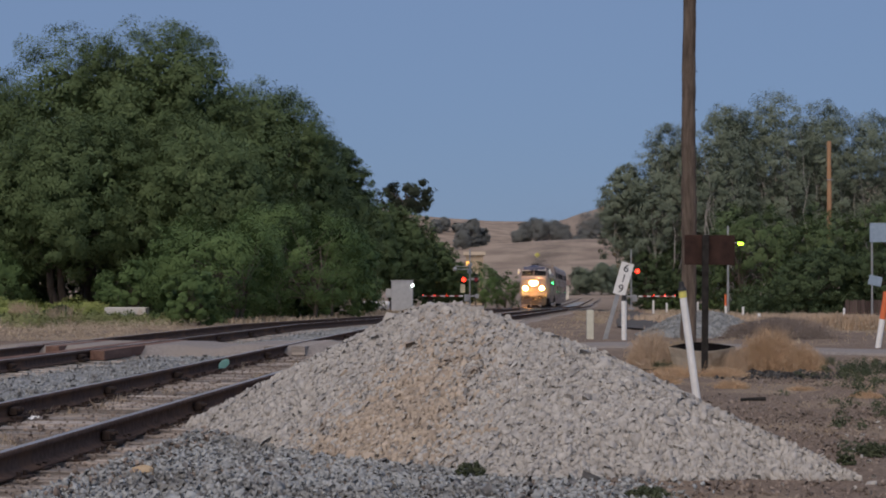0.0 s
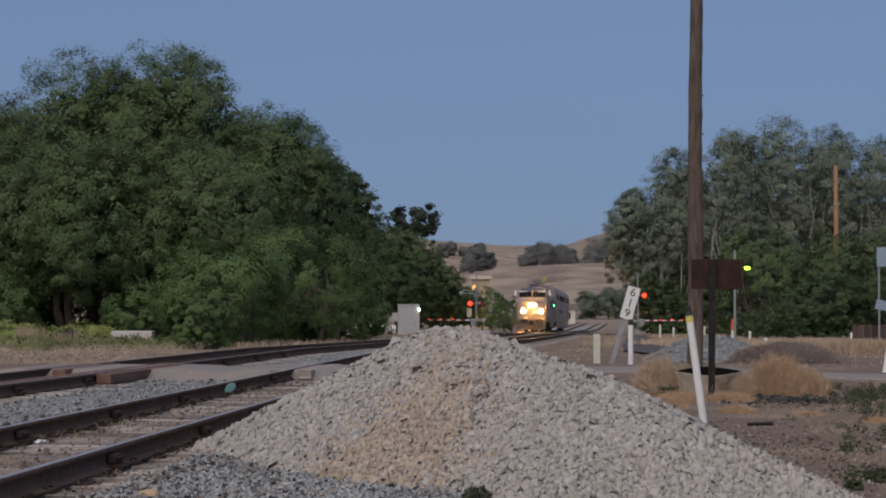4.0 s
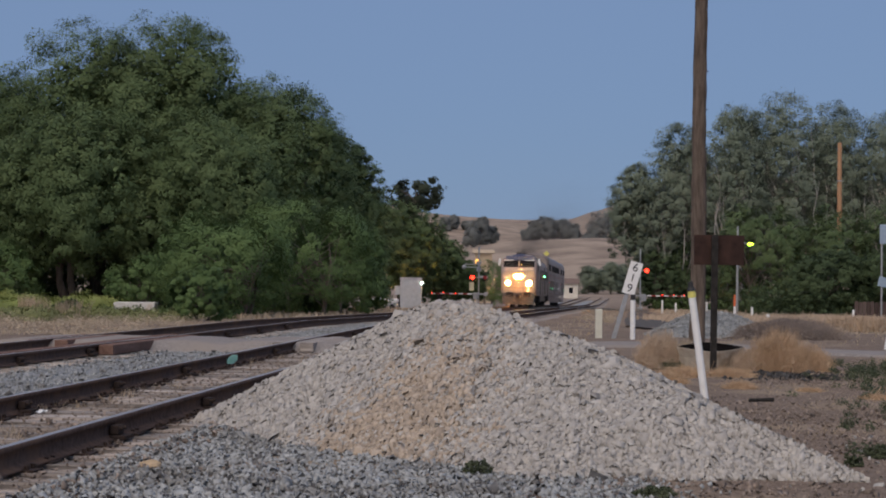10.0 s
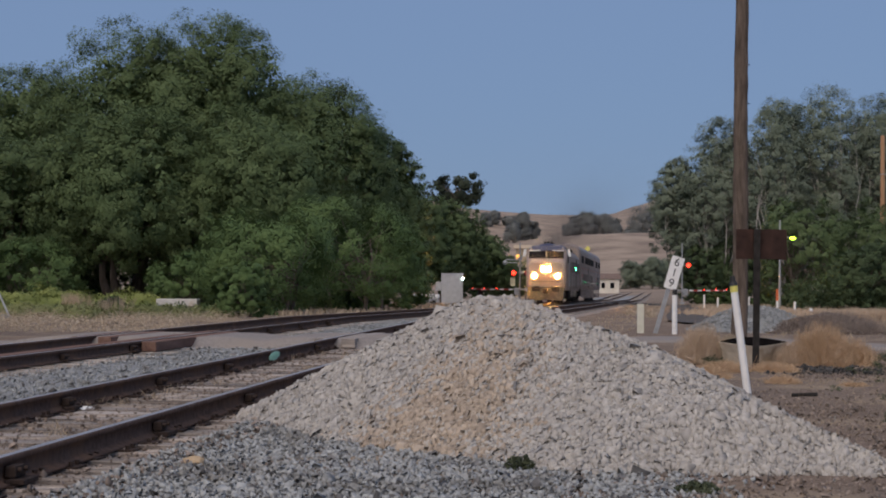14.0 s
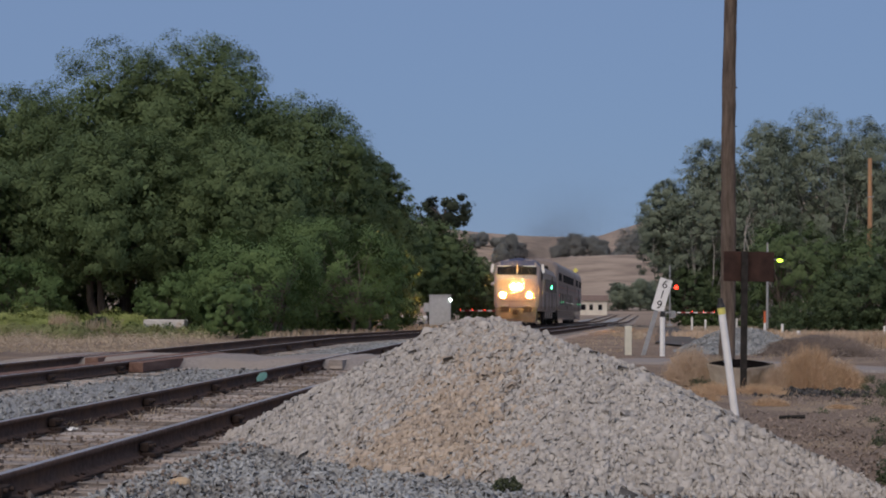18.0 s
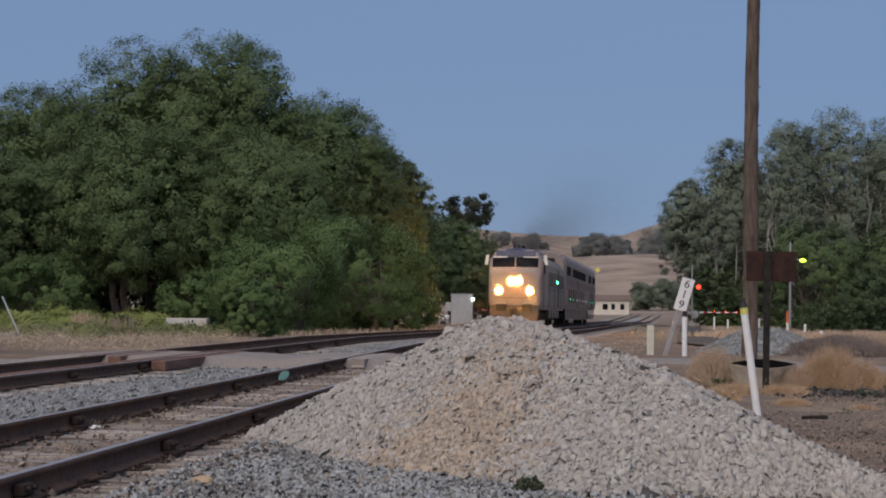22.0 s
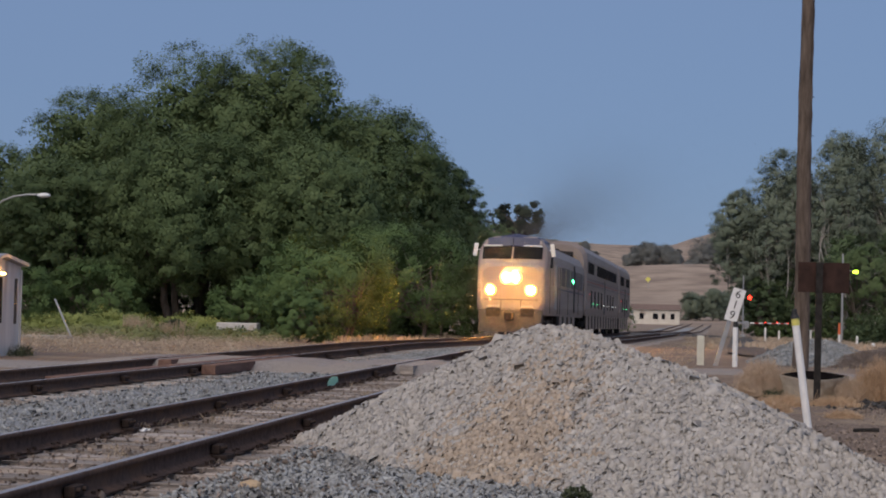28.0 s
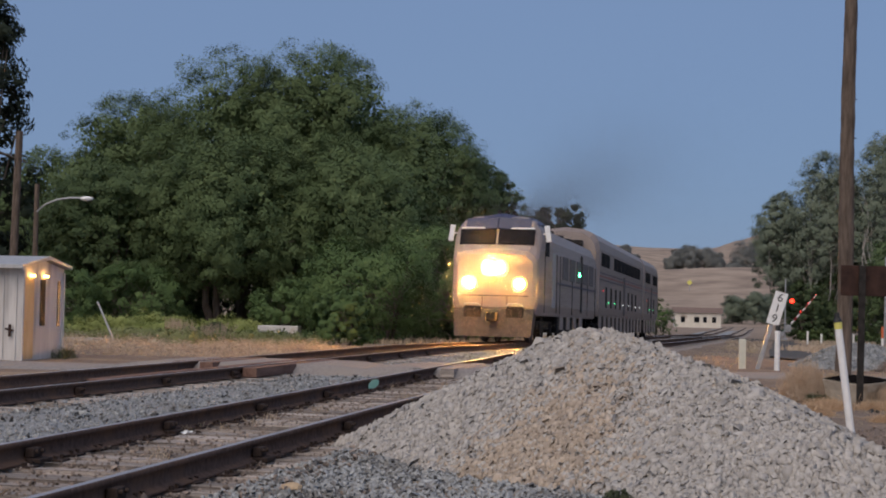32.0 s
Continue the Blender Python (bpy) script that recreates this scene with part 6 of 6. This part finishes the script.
for s in (-1, 1):
    bm = bmesh.new()
    rod(bm, (s * 0.7, -1.0, 0.22), (s * 0.7, -0.85, 0.22), 0.22, None, 16)
    part("wheel", bm, M_BLACK, t)
for k, (x, y, s) in enumerate(((-12.6, 57.5, 0.9), (-13.4, 58.5, 0.8))):
    tumble = np.random.default_rng(70 + k)
    t = empty("dead_brush", leaning(x, y), "heap of dead grey brush in grass", "dead brush", "heaps of dead brush")
    v, f = [], []
    for j in range(90):
        a, u = tumble.uniform(0, 6.28), tumble.uniform(0.1, 0.7)
        limb(v, f, (np.cos(a) * u * 0.4, np.sin(a) * u * 0.4, 0), (np.cos(a) * u * s, np.sin(a) * u * s, tumble.uniform(0.3, 0.85) * s), 0.02, 0.006, 4)
    part("brushwood", mesh_from("brushwood", np.array(v), np.array(f)), M_STRAW, t)


# ---- houses and lights in the distance ----
def house(x, y, w, d, wall_h, rise, wall_mat, roof_mat, label, windows):
    t = empty("house", leaning(x, y), label, "house", "far houses")
    bm = bmesh.new()
    box(bm, (0, 0, wall_h / 2), (w, d, wall_h))
    part("wall", bm, wall_mat, t)
    bm = bmesh.new()
    loft(bm, [[(xx, -d / 2 - 0.4, wall_h), (xx, d / 2 + 0.4, wall_h), (xx, 0, wall_h + rise)] for xx in (-w / 2 - 0.4, w / 2 + 0.4)])
    part("roof", bm, roof_mat, t)
    for k, (u, ww) in enumerate(windows):
        bm = bmesh.new()
        box(bm, (u * w / 2, -d / 2 - 0.02, wall_h * 0.55), (ww, 0.06, 1.1))
        part("window", bm, M_GLASS, t)
    return t


M_ROOF = material("brown shingle roof", (0.15, 0.105, 0.085), (0.24, 0.175, 0.145), 2, 0.9)
M_TAN = material("tan stucco", (0.45, 0.35, 0.24), (0.55, 0.44, 0.31), 2, 0.9)
house(21.2, 340, 9.0, 7, 2.9, 1.1, material("off-white stucco", (0.6, 0.56, 0.48), (0.74, 0.7, 0.61), 1.5, 0.9, patch=(0.4, 0.33, 0.26), patch_scale=0.5, patch_from=0.6), M_ROOF, "long low white house with brown roof, far off", ((-0.65, 0.8), (-0.05, 1.0), (0.3, 0.7), (0.7, 0.8)))
house(5.4, 262, 2.6, 5, 7.6, 0.6, M_TAN, M_TAN, "tan house behind trees, far off", ((-0.4, 0.9), (0.3, 0.9)))
# added glowing ball; stands in for an amber plate beside the gate mast
t = empty("amber_stand_in", leaning(4.3, 254), "glowing amber ball on a pole, standing in for an amber plate", "lamp pole")
bm = bmesh.new()
rod(bm, (0, 0, 0), (0, 0, 6.3), 0.08, 0.06, 10)
part("pole", bm, M_GALV, t)
bm = bmesh.new()
bmesh.ops.create_icosphere(bm, subdivisions=2, radius=0.34, matrix=Matrix.Translation((0, -0.1, 6.3)))
part("lamp", bm, glow("amber plate glow", (1.0, 0.5, 0.08), 1.4), t, "glowing amber ball", True)
t = empty("warning_sign", leaning(35.8, 620), "yellow diamond road sign on a dry hillside", "sign")
bm = bmesh.new()
rod(bm, (0, 0, 0), (0, 0, 3.0), 0.08, None, 8)
part("post", bm, M_GALV, t)
bm = bmesh.new()
box(bm, (0, -0.1, 3.4), (1.5, 0.05, 1.5), Matrix.Rotation(radians(45), 4, "Y"), 0.02)
part("plate", bm, M_YELLOW, t)


# ---- a car on the hill road ----
def car():
    t = empty("car", Matrix(), "small far car with lit headlights on the hill road", "car")
    bm = bmesh.new()
    loft(bm, [[(-0.85, y, 0.35), (0.85, y, 0.35), (0.85, y, z), (-0.85, y, z)] for y, z in ((-2.1, 0.75), (-1.9, 0.9), (2.0, 0.95), (2.15, 0.8))])
    part("body", bm, M_GREY, t)
    bm = bmesh.new()
    loft(bm, [[(-x, y, 0.9), (x, y, 0.9), (x, y, z), (-x, y, z)] for y, x, z in ((-1.1, 0.78, 0.95), (-0.4, 0.7, 1.42), (1.2, 0.7, 1.42), (1.8, 0.78, 0.95))])
    part("cabin", bm, M_GLASS, t)
    for s in (-1, 1):
        for y in (-1.3, 1.35):
            bm = bmesh.new()
            rod(bm, (s * 0.7, y, 0.32), (s * 0.9, y, 0.32), 0.32, None, 16)
            part("wheel", bm, M_BLACK, t)
        bm = bmesh.new()
        bmesh.ops.create_icosphere(bm, subdivisions=2, radius=0.28, matrix=Matrix.Translation((s * 0.6, -2.05, 0.7)))
        part("headlight", bm, glow("white car lamp", (1.0, 0.97, 0.9), 30.0), t, "lit white headlight", True)
    return t


CAR = car()


# ---- what moves ----
def motions():
    runs = [(s, 179 - 3.83 * s) for s in range(0, 21, 5)] + [(23.0, 90.7), (25.5, 81.1), (28.0, 71.7), (30.0, 64.3), (32.0, 57.0)]
    for ob, gap, length in ((LOCO, 0.0, 18.5), (SMOKE, 0.0, 18.5), (LAMP_GLOW, 0.0, 18.5), (COACH_A, 18.9, 25.7), (COACH_B, 45.2, 12.2)):
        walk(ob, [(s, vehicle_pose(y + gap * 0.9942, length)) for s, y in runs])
    down = Matrix.Translation((-0.28, 0, 1.32))
    walk(ARM_LEFT, [(0.0, down), (32.0, down)])
    at = Matrix.Translation((0.28, 0, 1.32))
    rise = [(0.0, 0), (28.4, 0), (29.0, 4), (30.0, 24), (31.0, 40), (32.0, 50)]
    drive = []
    for k in range(17):
        x = 37.6 + 21.5 * (k * 2.0 - 19)
        drive.append((k * 2.0, Matrix.Translation((x, 635, float(land(x, 635)))) @ Matrix.Rotation(radians(70), 4, "Z")))
    walk(CAR, drive)
    walk(ARM_RIGHT, [(s, at @ Matrix.Rotation(radians(-a), 4, "Y")) for s, a in rise])


motions()
